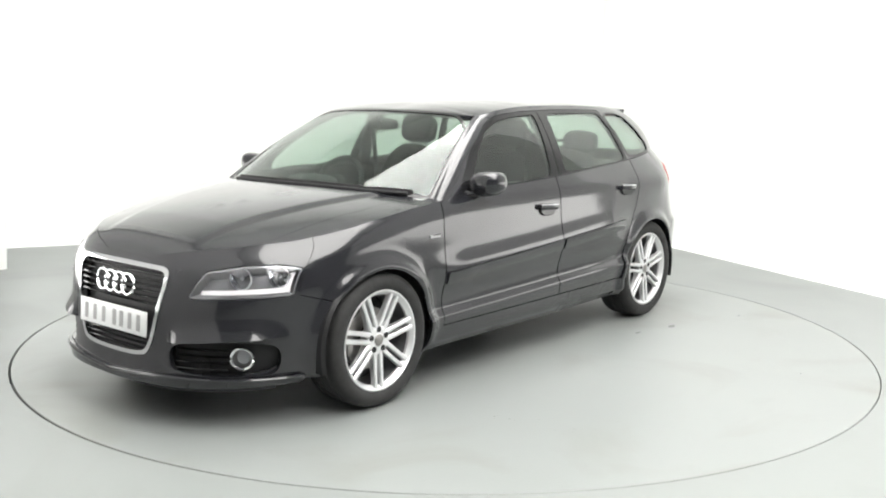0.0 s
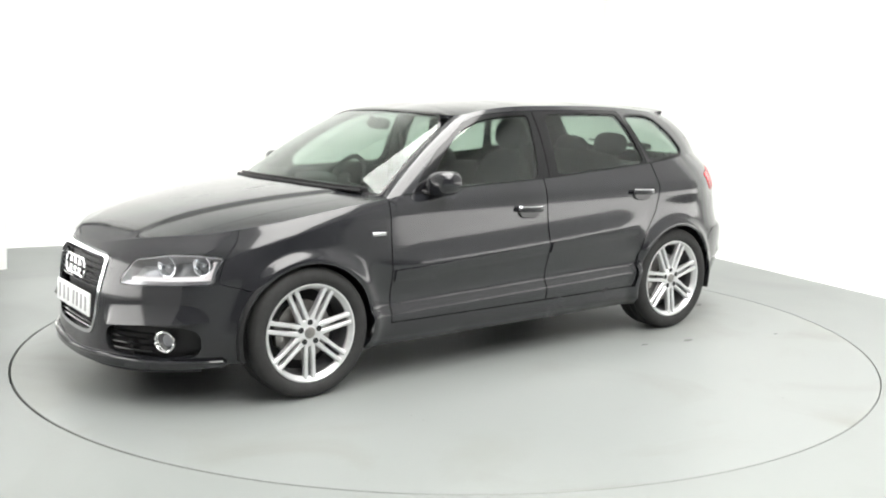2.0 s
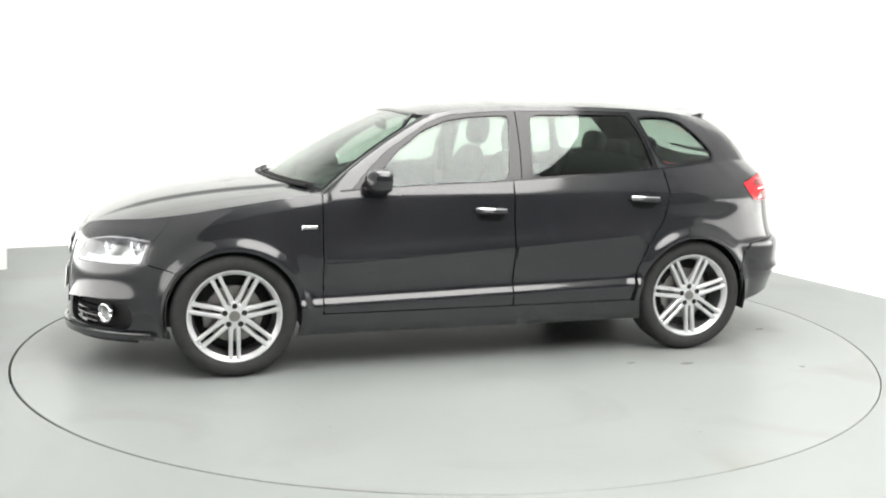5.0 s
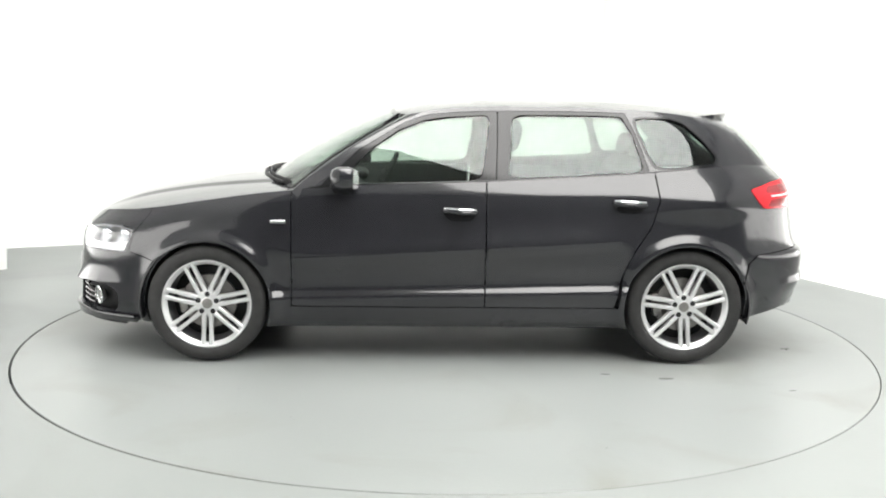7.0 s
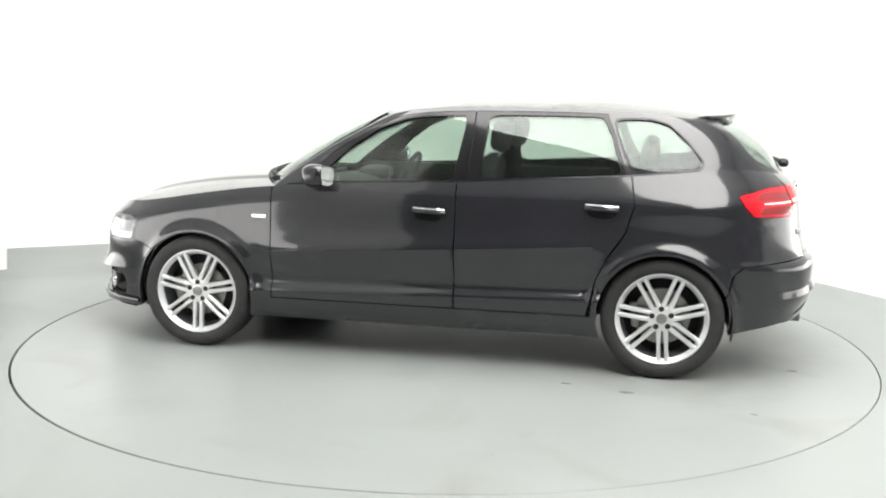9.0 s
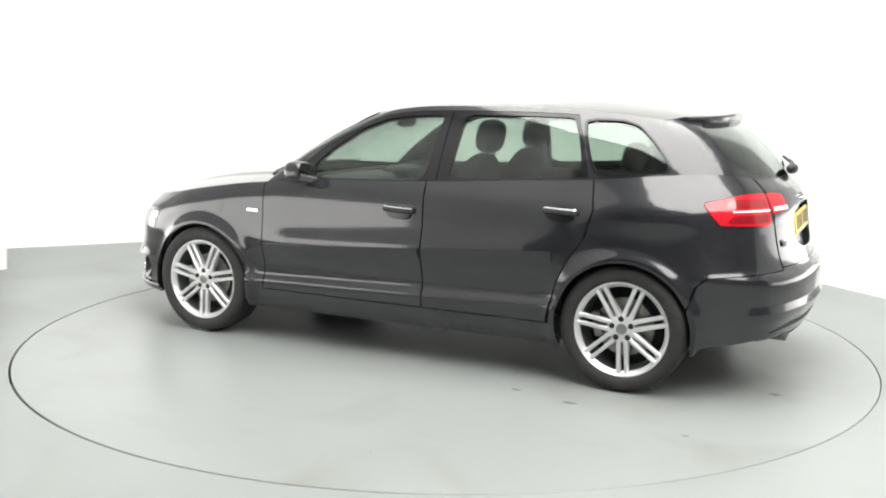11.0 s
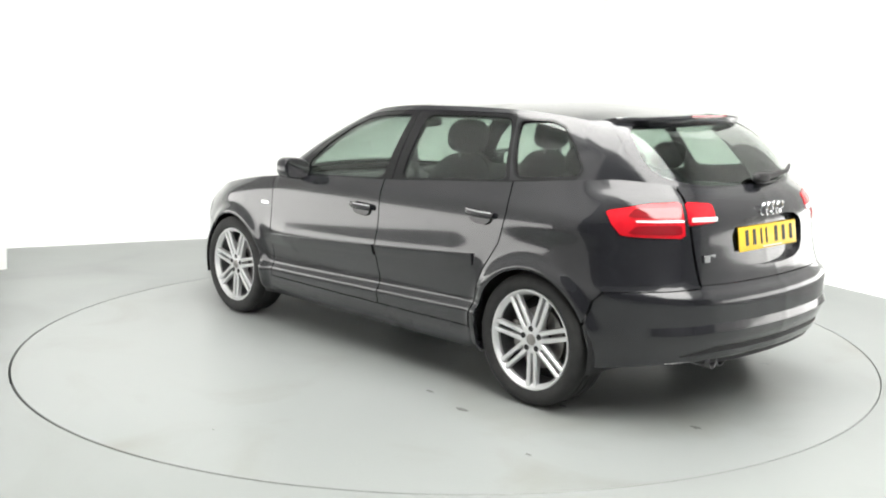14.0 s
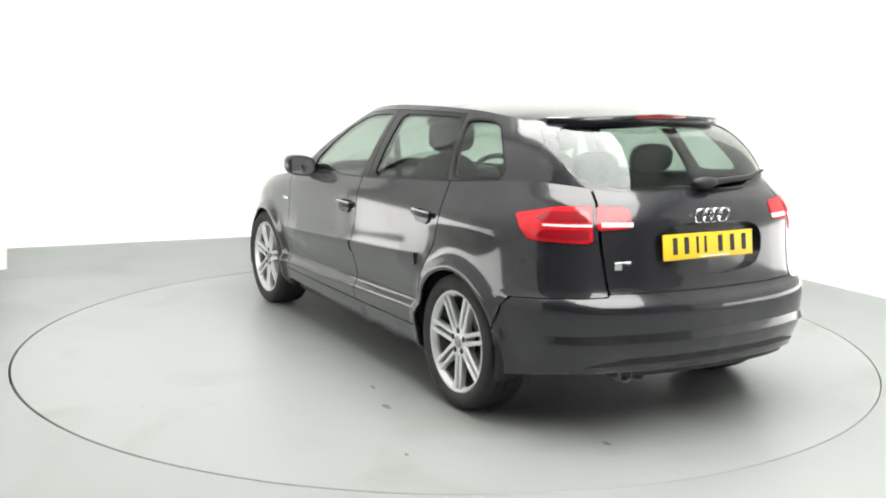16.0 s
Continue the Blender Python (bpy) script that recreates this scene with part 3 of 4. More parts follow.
    uu = np.linspace(-0.98, 0.98, 121)
    zz = np.interp(np.abs(uu), [0, 0.28, 0.42, 1.0], [0.205, 0.226, 0.232, 0.222])
    part("chin_edge", tube(nose(uu, zz) + np.stack([0.014 * np.cos(uu * 1.6), 0.014 * np.sin(uu * 1.6), 0 * uu], -1), 0.011, 8, flat=0.8), PAINT, bumper)
    foot = lambda u: np.interp(u, [0.36, 0.64, 0.94], [0.378, 0.402, 0.412])
    ledge = lambda u, z: np.maximum(np.maximum(foot(u) - z, z - foot(u) - 0.09), np.abs(u - 0.65) - 0.29)
    for s in (1, -1):
        g = skin(ring, ledge, (0.34, 0.96), (0.36, 0.52), (0.012, 0.008), 1, 0.02, lambda u, z: 0.0012 + 0.030 * np.clip(1 - (z - foot(u)) / 0.09, 0, 1) ** 1.6 * np.clip((0.94 - u) / 0.2, 0, 1) * np.clip((u - 0.36) / 0.06, 0, 1))
        part("brow", g if s > 0 else mirrored(g), PAINT, bumper)
    part("chin_spoiler", skin(nose, chin, (-1.03, 1.03), (0.16, 0.25), (0.012, 0.006), 1, 0.05, 0.018), PAINT, bumper)
    part("air_dam", skin(nose, outline([(-0.9, 0.155), (0.9, 0.155), (0.9, 0.20), (-0.9, 0.20)]), (-0.95, 0.95), (0.14, 0.22), STEP, 1, 0.02, -0.02), BLACK, bumper)


def rings_badge(parent, m, r, thick):
    t = np.linspace(0, 2 * np.pi, 36, endpoint=False)
    for i in range(4):
        y = (i - 1.5) * r * 1.42
        part("ring", moved(tube(np.stack([0 * t + 0.001 * (i % 2), y + r * np.cos(t), r * np.sin(t)], 1), thick, 8, True), m), CHROME, parent, "chrome ring of the badge")


def build_headlamp(s):
    put = (lambda g: g) if s > 0 else mirrored
    lamp = part("headlamp", put(skin(ring, shrunk(HEADLAMP, 0.001), (0.42, 0.95), (0.55, 0.74), STEP, 1, 0.0, -0.075)), REFLECTOR, car, "clear headlamp with silver reflectors")
    part("lamp_wall", put(skin(ring, allof(HEADLAMP, hole(shrunk(HEADLAMP, 0.006))), (0.42, 0.95), (0.55, 0.74), (0.005, 0.005), 1, 0.07, -0.006)), REFLECTOR, lamp)
    part("lens", put(skin(ring, shrunk(HEADLAMP, 0.002), (0.42, 0.95), (0.55, 0.74), STEP, 1, 0, 0.001, closed=0.004)), LENS, lamp).visible_shadow = False
    for u, z, r in ((0.655, 0.655, 0.044), (0.815, 0.662, 0.042)):
        c = Vector(ring(np.array(u), np.array(z)))
        m = Matrix.Translation(c + Vector((-0.040, -0.022, 0))) @ Matrix.Rotation(radians(-62), 4, "Z")
        unit = part("reflector_bowl", put(moved(lathe([(0.0, -0.05), (r * 0.6, -0.04), (r, 0.0), (r + 0.007, 0.002), (r + 0.007, -0.02)], 36), m)), CHROME, lamp)
        part("bulb_cap", put(moved(lathe([(0.0, -0.006), (0.010, -0.012), (0.013, -0.03), (0.0, -0.04)], 20), m)), CHROME, lamp)
    strip = outline([(0.50, 0.592), (0.90, 0.60), (0.905, 0.69), (0.885, 0.69), (0.872, 0.622), (0.50, 0.612)])
    part("light_guide", put(skin(ring, strip, (0.48, 0.93), (0.58, 0.71), (0.006, 0.006), 1, 0.02, -0.028)), CLEAR_STRIP, lamp, "pale L-shaped light guide")
    shelf = outline([(0.47, 0.58), (0.90, 0.588), (0.90, 0.60), (0.48, 0.592)])
    part("lower_trim", put(skin(ring, shelf, (0.45, 0.93), (0.57, 0.61), (0.006, 0.004), 1, 0.05, -0.02)), REFLECTOR, lamp)


def seam(x):
    return table(x, [(0.8, 0.716), (0.849, 0.712), (1.354, 0.655), (1.729, 0.607), (2.0, 0.535), (2.1, 0.50)])


_tx, _ty = ring(_ut, _zt)[:, 0], ring(_ut, _zt)[:, 1]
_front = _tx > 0.5
_order = np.argsort(_tx[_front])


def top_y(x):
    return np.interp(x, _tx[_front][_order], _ty[_front][_order])


def nose_x(y):
    k = (_tx > 1.4)
    return np.interp(np.abs(y), _ty[k], _tx[k])


def cowl_x(y):
    return table(np.abs(y), [(0, 1.045), (0.3, 1.017), (0.56, 0.955), (0.72, 0.868), (0.8, 0.83)])


def build_bonnet():
    a, b = np.meshgrid(np.linspace(0, 1, 90), np.linspace(-1, 1, 121), indexing="ij")
    xf, xr = nose_x(b * 0.525) - 0.003, cowl_x(b * 0.712)
    x = xr + (xf - xr) * a
    xe = xr[:, -1:] + (xf[:, -1:] - xr[:, -1:]) * a[:, :1]
    y = b * (np.minimum(seam(xe), top_y(xe)) - 0.0018)
    z = bonnet(x, y)
    yc = table(x, [(0.85, 0.56), (1.0, 0.527), (1.645, 0.375), (1.94, 0.326), (2.1, 0.30)])
    ridge = 0.011 * np.clip((yc + 0.035 - np.abs(y)) / 0.05, 0, 1) * np.clip((2.0 - x) / 0.25, 0, 1)
    v = np.stack([x, y, z + ridge], -1)
    na, nb = a.shape
    ids = np.arange(a.size).reshape(a.shape)
    f = np.stack([ids[:-1, :-1], ids[1:, :-1], ids[1:, 1:], ids[:-1, 1:]], -1).reshape(-1, 4)
    v = v.reshape(-1, 3)
    loop = list(ids[:, 0]) + list(ids[-1, 1:]) + list(ids[::-1, -1][1:]) + list(ids[0, ::-1][1:-1])
    low = v[loop] - [0, 0, 0.03]
    m = len(v)
    faces = [tuple(q) for q in f.tolist()] + [(loop[i], m + i, m + (i + 1) % len(loop), loop[(i + 1) % len(loop)]) for i in range(len(loop))]
    part("bonnet", (np.vstack([v, low]), faces), PAINT, car)
    # the scuttle under the windscreen
    b = np.linspace(-1, 1, 41)
    rows = []
    for lift, back in ((-0.03, 0.02), (-0.012, -0.004), (-0.004, -0.045)):
        y = b * 0.74
        x = cowl_x(y) + back - 0.004
        rows.append(np.stack([x, y, bonnet(x, y) + lift], -1))
    v = np.concatenate(rows)
    f = [(r * 41 + i, r * 41 + i + 1, (r + 1) * 41 + i + 1, (r + 1) * 41 + i) for r in range(2) for i in range(40)]
    part("scuttle", (v, f), BLACK, car, "black plastic scuttle panel")


def build_wing(s):
    put = (lambda g: g) if s > 0 else mirrored
    edge = outline([(0.939, 0.587), (1.14, 0.535), (1.5, 0.535), (1.5, 0.20), (1.832, 0.20), (1.832, 1.1), (0.939, 1.1)])
    low = skin(ring, allof(edge, wheel_arch, hole(HEADLAMP, 0.003), below_top), (0.78, 1.86), (0.18, 1.0), STEP, 1, 0.025)
    xs = np.linspace(1.4, 2.0, 400)
    x = np.linspace(0.80, xs[np.argmax(top_y(xs) < seam(xs) + 0.004)], 90)
    rows = [np.stack([x, seam(x) + (np.maximum(top_y(x), seam(x)) - seam(x)) * t, 0 * x], -1) for t in np.linspace(0, 1, 9)]
    for r in rows:
        r[:, 2] = bonnet(r[:, 0], r[:, 1])
    v = np.concatenate([rows[0] - [0, 0, 0.03]] + rows)
    f = [(r * 90 + i, r * 90 + i + 1, (r + 1) * 90 + i + 1, (r + 1) * 90 + i) for r in range(9) for i in range(89)]
    f = [q[::-1] for q in f]
    wing = part("front_wing", put(joined(low, (v, f))), PAINT, car)
    c = ring(np.array(1.765), np.array(0.765))
    part("badge", put(rounded_box(c[0], c[1] + 0.002, c[2], 0.078, 0.006, 0.016, 0.002, 1)), CHROME, wing, "small silver plain badge")


def build_sides(s):
    put = (lambda g: g) if s > 0 else mirrored
    front = outline([(1.838, 0.315), (2.866, 0.315), (2.866, 1.1), (1.838, 1.1)])
    rear = outline([(2.874, 0.315), (3.57, 0.315), (3.61, 0.50), (3.665, 0.62), (3.755, 0.755), (3.795, 0.90), (3.765, 1.1), (2.874, 1.1)])
    sill = outline([(1.65, 0.19), (3.75, 0.195), (3.75, 0.309), (1.65, 0.309)])
    doors = []
    for f, lo, hi in ((front, 1.81, 2.89), (rear, 2.85, 3.82)):
        doors.append(part("door", put(skin(ring, allof(f, shrunk(wheel_arch, -0.012) if f is rear else wheel_arch, below_top), (lo, hi), (0.30, 1.08), STEP, 1, 0.03)), PAINT, car))
    part("sill", put(skin(ring, allof(sill, wheel_arch), (1.6, 3.8), (0.17, 0.33), STEP, 1, 0.04)), PAINT, car)
    # rubbing strips: rising towards the rear
    for door, u0, u1 in ((doors[0], 1.85, 2.858), (doors[1], 2.882, 3.60)):
        mid = lambda u: np.interp(u, [1.85, 2.87, 3.62], [0.548, 0.608, 0.655])
        strip = lambda u, z, u0=u0, u1=u1: np.maximum(np.abs(z - mid(u)) - 0.029, np.abs(u - (u0 + u1) / 2) - (u1 - u0) / 2)
        part("side_moulding", put(skin(ring, strip, (u0 - 0.02, u1 + 0.02), (0.50, 0.72), (0.012, 0.006), 1, 0.018, lambda u, z: 0.011 + 0.12 * (z - mid(u)))), PAINT, door)
    for door, u0, u1, z0 in ((doors[0], 2.642, 2.818, 0.822), (doors[1], 3.548, 3.722, 0.872)):
        c0, c1 = ring(np.array(u0), np.array(z0)), ring(np.array(u1), np.array(z0 + 0.008))
        cm, ang = (c0 + c1) / 2, math.degrees(math.atan2(c1[1] - c0[1], c1[0] - c0[0])) + 180
        m = pose(cm[0], cm[1], cm[2], 3, -2.5, ang)
        t = np.linspace(0, 2 * np.pi, 28, endpoint=False)
        cup = [(0.080 * np.sign(np.cos(a)) * abs(np.cos(a)) ** 0.6, (0.016 if np.sin(a) > 0 else 0.046) * np.sign(np.sin(a)) * abs(np.sin(a)) ** 0.7) for a in t]
        part("handle_cup", put(moved(prism(cup, 0.014, lambda a, b, c: (a * (1 - 12 * max(0, c - 0.005)), c - 0.002, b * (1 - 12 * max(0, c - 0.005)))), m)), GLOSS_BLACK, door)
        grip = tube([(x, 0.010 + 0.020 * (1 - (x / 0.09) ** 2), 0.004) for x in np.linspace(-0.085, 0.085, 15)], 0.013, 10, flat=1.1)
        h = part("handle", put(moved(grip, m)), PAINT, door)
        part("chrome_strip", put(moved(tube([(x, 0.016 + 0.020 * (1 - (x / 0.09) ** 2), 0.018) for x in np.linspace(-0.083, 0.083, 15)], 0.0048, 8), m)), CHROME, door, "bright chrome strip")
    return doors


FWIN = outline(rounded([(4.72, 0.02), (4.50, 0.22), (4.40, 0.50), (4.46, 0.74), (4.85, 0.848), (5.3, 0.868), (6.05, 0.868), (5.95, 0.02)], 1, 0.06), 0.28, 0.42)
RWIN = outline(rounded([(6.22, 0.03), (6.33, 0.868), (7.78, 0.872), (7.87, 0.6), (7.93, 0.03)], 1, 0.06), 0.36, 0.40)
QWIN = outline(rounded([(8.08, 0.04), (7.95, 0.85), (8.66, 0.88), (8.98, 0.80), (9.16, 0.5), (9.27, 0.16), (9.12, 0.04)], 2, 0.11), 0.26, 0.36)


def build_greenhouse(s, doors):
    put = (lambda g: g) if s > 0 else mirrored
    hs = (0.03, 0.025)
    rng = ((2.9, 10.8), (-0.08, 1.02))
    div = outline([(3.06, -0.03), (3.06, 1.0), (10.62, 1.0), (10.5, 0.4), (10.5, -0.03)], 0.28, 0.4)
    fd = outline([(4.35, 0.0), (4.12, 0.5), (4.30, 0.86), (4.75, 0.925), (6.15, 0.925), (6.09, 0.0)], 0.28, 0.42)
    rd = outline([(6.10, 0.0), (6.165, 0.925), (7.86, 0.925), (7.93, 0.6), (8.0, 0.0)], 0.36, 0.4)
    frame = skin(house, allof(div, hole(fd, 0.002), hole(rd, 0.002), hole(QWIN)), *rng, (0.02, 0.02), 1, 0.03)
    part("pillar_frame", put(frame), PAINT, car)
    for door, edge, win in ((doors[0], fd, FWIN), (doors[1], rd, RWIN)):
        part("window_frame", put(skin(house, allof(edge, hole(win)), *rng, (0.02, 0.02), 1, 0.03, -0.002)), GLOSS_BLACK, door)
        part("window_pane", put(skin(house, shrunk(win, -0.004), *rng, hs, 1, 0, -0.007, closed=0.004)), GLASS, door, "green-tinted window pane").visible_shadow = False
    part("quarter_window", put(skin(house, shrunk(QWIN, -0.004), *rng, hs, 1, 0, -0.006, closed=0.004)), GLASS, car, "green-tinted fixed quarter window").visible_shadow = False
    rim = allof(shrunk(QWIN, -0.008), hole(QWIN, -0.004))
    part("quarter_seal", put(skin(house, rim, *rng, (0.01, 0.01), 1, 0.02, 0.001)), GLOSS_BLACK, car)
    # belt rubber along the window sills
    k = np.linspace(4.15, 9.1, 70)
    part("belt_seal", put(tube(house(k, np.full(70, 0.012)) + [0, 0.001, 0], 0.0045, 6)), GLOSS_BLACK, car)


def build_screens():
    ws = outline(rounded([(-3.02, 0.0), (-3.06, 0.06), (-3.04, 0.995), (3.04, 0.995), (3.06, 0.06), (3.02, 0.0)], 1), 0.26, 0.8)
    part("windscreen", skin(screen, ws, (-3.2, 3.2), (-0.05, 1.05), (0.06, 0.03), 1, 0, 0.0, closed=0.005), GLASS, car, "green-tinted windscreen").visible_shadow = False
    band = allof(shrunk(ws, -0.002), hole(shrunk(ws, 0.022)))
    part("windscreen_border", skin(screen, band, (-3.2, 3.2), (-0.05, 1.05), (0.02, 0.008), 1, 0.012, 0.003), GLOSS_BLACK, car)
    rw = outline(rounded([(-1.3, 0.03), (0, 0.01), (1.3, 0.03), (2.0, 0.10), (2.22, 0.28), (1.95, 0.97), (-1.95, 0.97), (-2.22, 0.28), (-2.0, 0.10)], 2), 0.27, 0.42)
    frame = outline([(-2.49, 0.4), (-2.49, -0.03), (2.49, -0.03), (2.49, 0.4), (2.37, 0.99), (-2.37, 0.99)], 0.27, 0.42)
    pane = part("rear_window", skin(hatch, shrunk(rw, -0.004), (-2.8, 2.8), (-0.02, 1.02), (0.05, 0.03), -1, 0, -0.004, closed=0.005), GLASS, car, "green-tinted rear window")
    pane.visible_shadow = False
    part("tailgate_frame", skin(hatch, allof(frame, hole(rw)), (-2.8, 2.8), (-0.08, 1.02), (0.03, 0.02), -1, 0.025), PAINT, car)
    # roof skin
    k, b = np.meshgrid(np.linspace(0.0, KNOTS, 140), np.linspace(0, 1, 26), indexing="ij")
    v = roof(k, b)
    ids = np.arange(k.size).reshape(k.shape)
    f = [tuple(q) for q in np.stack([ids[:-1, :-1], ids[1:, :-1], ids[1:, 1:], ids[:-1, 1:]], -1).reshape(-1, 4).tolist()]
    edge = ids[:, -1]
    low = v[:, -1] - [0, 0, 0.02]
    n = v.size // 3
    f += [(edge[i], edge[i + 1], n + i + 1, n + i) for i in range(len(edge) - 1)]
    f = [q[::-1] for q in f]
    left = (np.vstack([v.reshape(-1, 3), low]), f)
    part("roof", joined(left, mirrored(left)), PAINT, car)
    lin = (v.reshape(-1, 3) * [0.97, 0.96, 1] - [0.01, 0, 0.03], [q for q in f if max(q) < n])
    part("roof_lining", joined(lin, mirrored(lin)), LINING, car, "grey cloth roof lining")


def build_spoiler():
    n = 61
    y = np.linspace(-0.515, 0.515, n)
    t = np.abs(y) / 0.515
    back = -1.655 + 0.165 * t ** 3.0
    fore = -1.50 + 0.10 * t ** 2.5
    ztop = np.interp(t, [0, 1], [1.366, 1.344])
    tip = np.clip((1 - t) / 0.30, 0.25, 1)
    rows = [np.stack([fore, y, ztop - 0.006], -1), np.stack([(fore + back) / 2, y, ztop + 0.002], -1), np.stack([back + 0.012, y, ztop + 0.010], -1),
            np.stack([back, y, ztop + 0.006], -1), np.stack([back - 0.003, y, ztop - 0.004], -1), np.stack([back + 0.012, y, ztop - 0.010 - 0.034 * tip], -1),
            np.stack([back + 0.022, y, ztop - 0.012 - 0.040 * tip], -1), np.stack([fore, y, ztop - 0.012 - 0.046 * tip], -1)]
    v = np.concatenate(rows)
    m = len(rows)
    f = [(r * n + i, r * n + i + 1, ((r + 1) % m) * n + i + 1, ((r + 1) % m) * n + i) for r in range(m) for i in range(n - 1)]
    f += [tuple(r * n for r in range(m)), tuple(r * n + n - 1 for r in range(m))[::-1]]
    f = [q[::-1] for q in f]
    sp = part("roof_spoiler", (v, f), PAINT, car)
    yy = np.linspace(-0.15, 0.15, 13)
    bk = np.interp(yy, y, back)
    vv = np.concatenate([np.stack([bk - 0.0045 + d, yy, np.full(13, h)], -1) for h, d in ((1.368, 0.0), (1.354, 0.002))])
    ff = [(i, i + 1, 14 + i, 13 + i) for i in range(12)]
    part("brake_light", (vv, ff), DARK_RED, sp, "dark red high brake light")


def build_rear():
    q_edge = outline([(3.578, 0.20), (3.618, 0.50), (3.673, 0.62), (3.763, 0.755), (3.803, 0.90), (3.773, 1.1), (4.825, 1.1), (4.825, 0.98), (4.86, 0.70),
                      (4.865, 0.635), (4.62, 0.622), (4.395, 0.607), (4.33, 0.56), (4.302, 0.46), (4.2, 0.3), (3.7, 0.2)])
    geo = skin(ring, allof(q_edge, wheel_arch, hole(TAIL_OUT, 0.003), below_top), (3.55, 4.9), (0.18, 1.1), STEP, 1, 0.025)
    mirrored_parts("rear_quarter", geo, PAINT)
    gate = outline([(-0.566, 1.1), (0.568, 1.1), (0.568, 0.98), (0.533, 0.70), (0.529, 0.647), (-0.529, 0.647), (-0.533, 0.70), (-0.568, 0.98)])
    tg = part("tailgate", skin(tail, allof(gate, hole(PLATE_BAY), hole(both(TAIL_IN), 0.003), lambda w, z: below_top(LENGTH - np.abs(w), z)), (-0.6, 0.6), (0.62, 1.1), (0.01, 0.01), -1, 0.04), PAINT, car)
    part("plate_bay", skin(tail, shrunk(PLATE_BAY, -0.004), (-0.36, 0.36), (0.67, 0.95), STEP, -1, 0, -0.038), PAINT, tg)
    # rear plate
    m = pose(-2.000, 0, 0.822, 0, -8, 180)
    plate = part("rear_plate", moved(rounded_box(0, 0, 0, 0.008, 0.52, 0.111, 0.003, 2), m), PLATE_YELLOW, car, "yellow number plate with plain bars")
    for y in (-0.195, -0.13, -0.068, -0.022, 0.065, 0.135, 0.205):
        w = 0.014 if y in (-0.068, -0.022) else 0.026
        part("bar", moved(rounded_box(0.0055, y, 0.004, 0.003, w, 0.072, 0.001, 1), m), INK, plate)
    part("bar", moved(rounded_box(0.0055, 0.03, -0.047, 0.003, 0.17, 0.006, 0.001, 1), m), PLATE_WHITE, plate)
    x0 = float(tail(np.array(0.0), np.array(0.945))[0])
    rings_badge(tg, pose(x0 - 0.006, 0.0, 0.952, 0, 14, 180), 0.031, 0.0034)
    c = tail(np.array(LENGTH - 4.94), np.array(0.757))
    for dy, w in ((0.022, 0.032), (-0.022, 0.03)):
        part("badge_bar", moved(rounded_box(0, 0, 0, 0.004, w, 0.032, 0.001, 1), Matrix.Translation((c[0] - 0.003, c[1] + dy, c[2])) @ Matrix.Rotation(radians(-18), 4, "Z")), CHROME, tg, "plain chrome bar")
    # lamps
    for s in (1, -1):
        put = (lambda g: g) if s > 0 else mirrored
        lamp = part("tail_lamp", put(skin(ring, TAIL_OUT, (4.43, 4.85), (0.82, 1.03), (0.008, 0.008), 1, 0.03, 0.004)), RED, car, "red tail lamp with a pale strip")
        for lo, hi in ((0.862, 0.905), (0.932, 0.978)):
            seg = outline(rounded([(4.56, lo), (4.80, lo + 0.002), (4.796, hi), (4.60, hi - 0.006)], 1, 0.12))
            part("lamp_segment", put(skin(ring, seg, (4.5, 4.85), (0.84, 1.0), (0.008, 0.006), 1, 0.004, 0.0065)), DARK_RED, lamp, "darker red lamp segment")
        bar = outline([(4.60, 0.913), (4.81, 0.916), (4.81, 0.926), (4.60, 0.921)])
        part("pale_strip", put(skin(ring, bar, (4.58, 4.83), (0.90, 0.94), (0.006, 0.003), 1, 0.004, 0.007)), CLEAR_STRIP, lamp)
        inner = part("tailgate_lamp", put(skin(tail, TAIL_IN, (0.38, 0.6), (0.88, 1.02), (0.008, 0.008), -1, 0.03, 0.004)), RED, car, "red lamp with a clear strip")
        bar = outline([(0.418, 0.916), (0.558, 0.916), (0.558, 0.934), (0.416, 0.934)])
        part("pale_strip", put(skin(tail, bar, (0.40, 0.58), (0.90, 0.95), (0.006, 0.003), -1, 0.004, 0.007)), CLEAR_STRIP, inner)
    # bumper
    b_edge = outline([(-1.0905, 0.46), (-1.063, 0.563), (-1.0, 0.604), (-0.776, 0.6185), (-0.531, 0.631), (-0.528, 0.643), (0.528, 0.643), (0.531, 0.631), (0.776, 0.6185), (1.0, 0.604), (1.063, 0.563), (1.0905, 0.46),
                      (1.2, 0.30), (1.2, 0.235), (0.95, 0.262), (0.72, 0.297), (0.5, 0.318), (-0.5, 0.318), (-0.72, 0.297), (-0.95, 0.262), (-1.2, 0.235), (-1.2, 0.30)])
    arch = lambda w, z: wheel_arch(LENGTH - np.abs(w), z)
    bp2 = part("rear_bumper", skin(tail, allof(b_edge, arch), (-1.25, 1.25), (0.21, 0.67), STEP, -1, 0.05), PAINT, car)
    fold = lambda w: np.interp(np.abs(w), [0, 0.5, 0.85], [0.448, 0.448, 0.428])
    crease = lambda w, z: np.maximum(np.maximum(fold(w) - z, z - fold(w) - 0.034), np.abs(w) - 0.84)
    part("crease", skin(tail, crease, (-0.87, 0.87), (0.41, 0.50), (0.012, 0.005), -1, 0.012, lambda w, z: 0.001 + 0.013 * np.clip(1 - (z - fold(w)) / 0.034, 0, 1) * np.clip((0.84 - np.abs(w)) / 0.15, 0, 1)), PAINT, bp2)
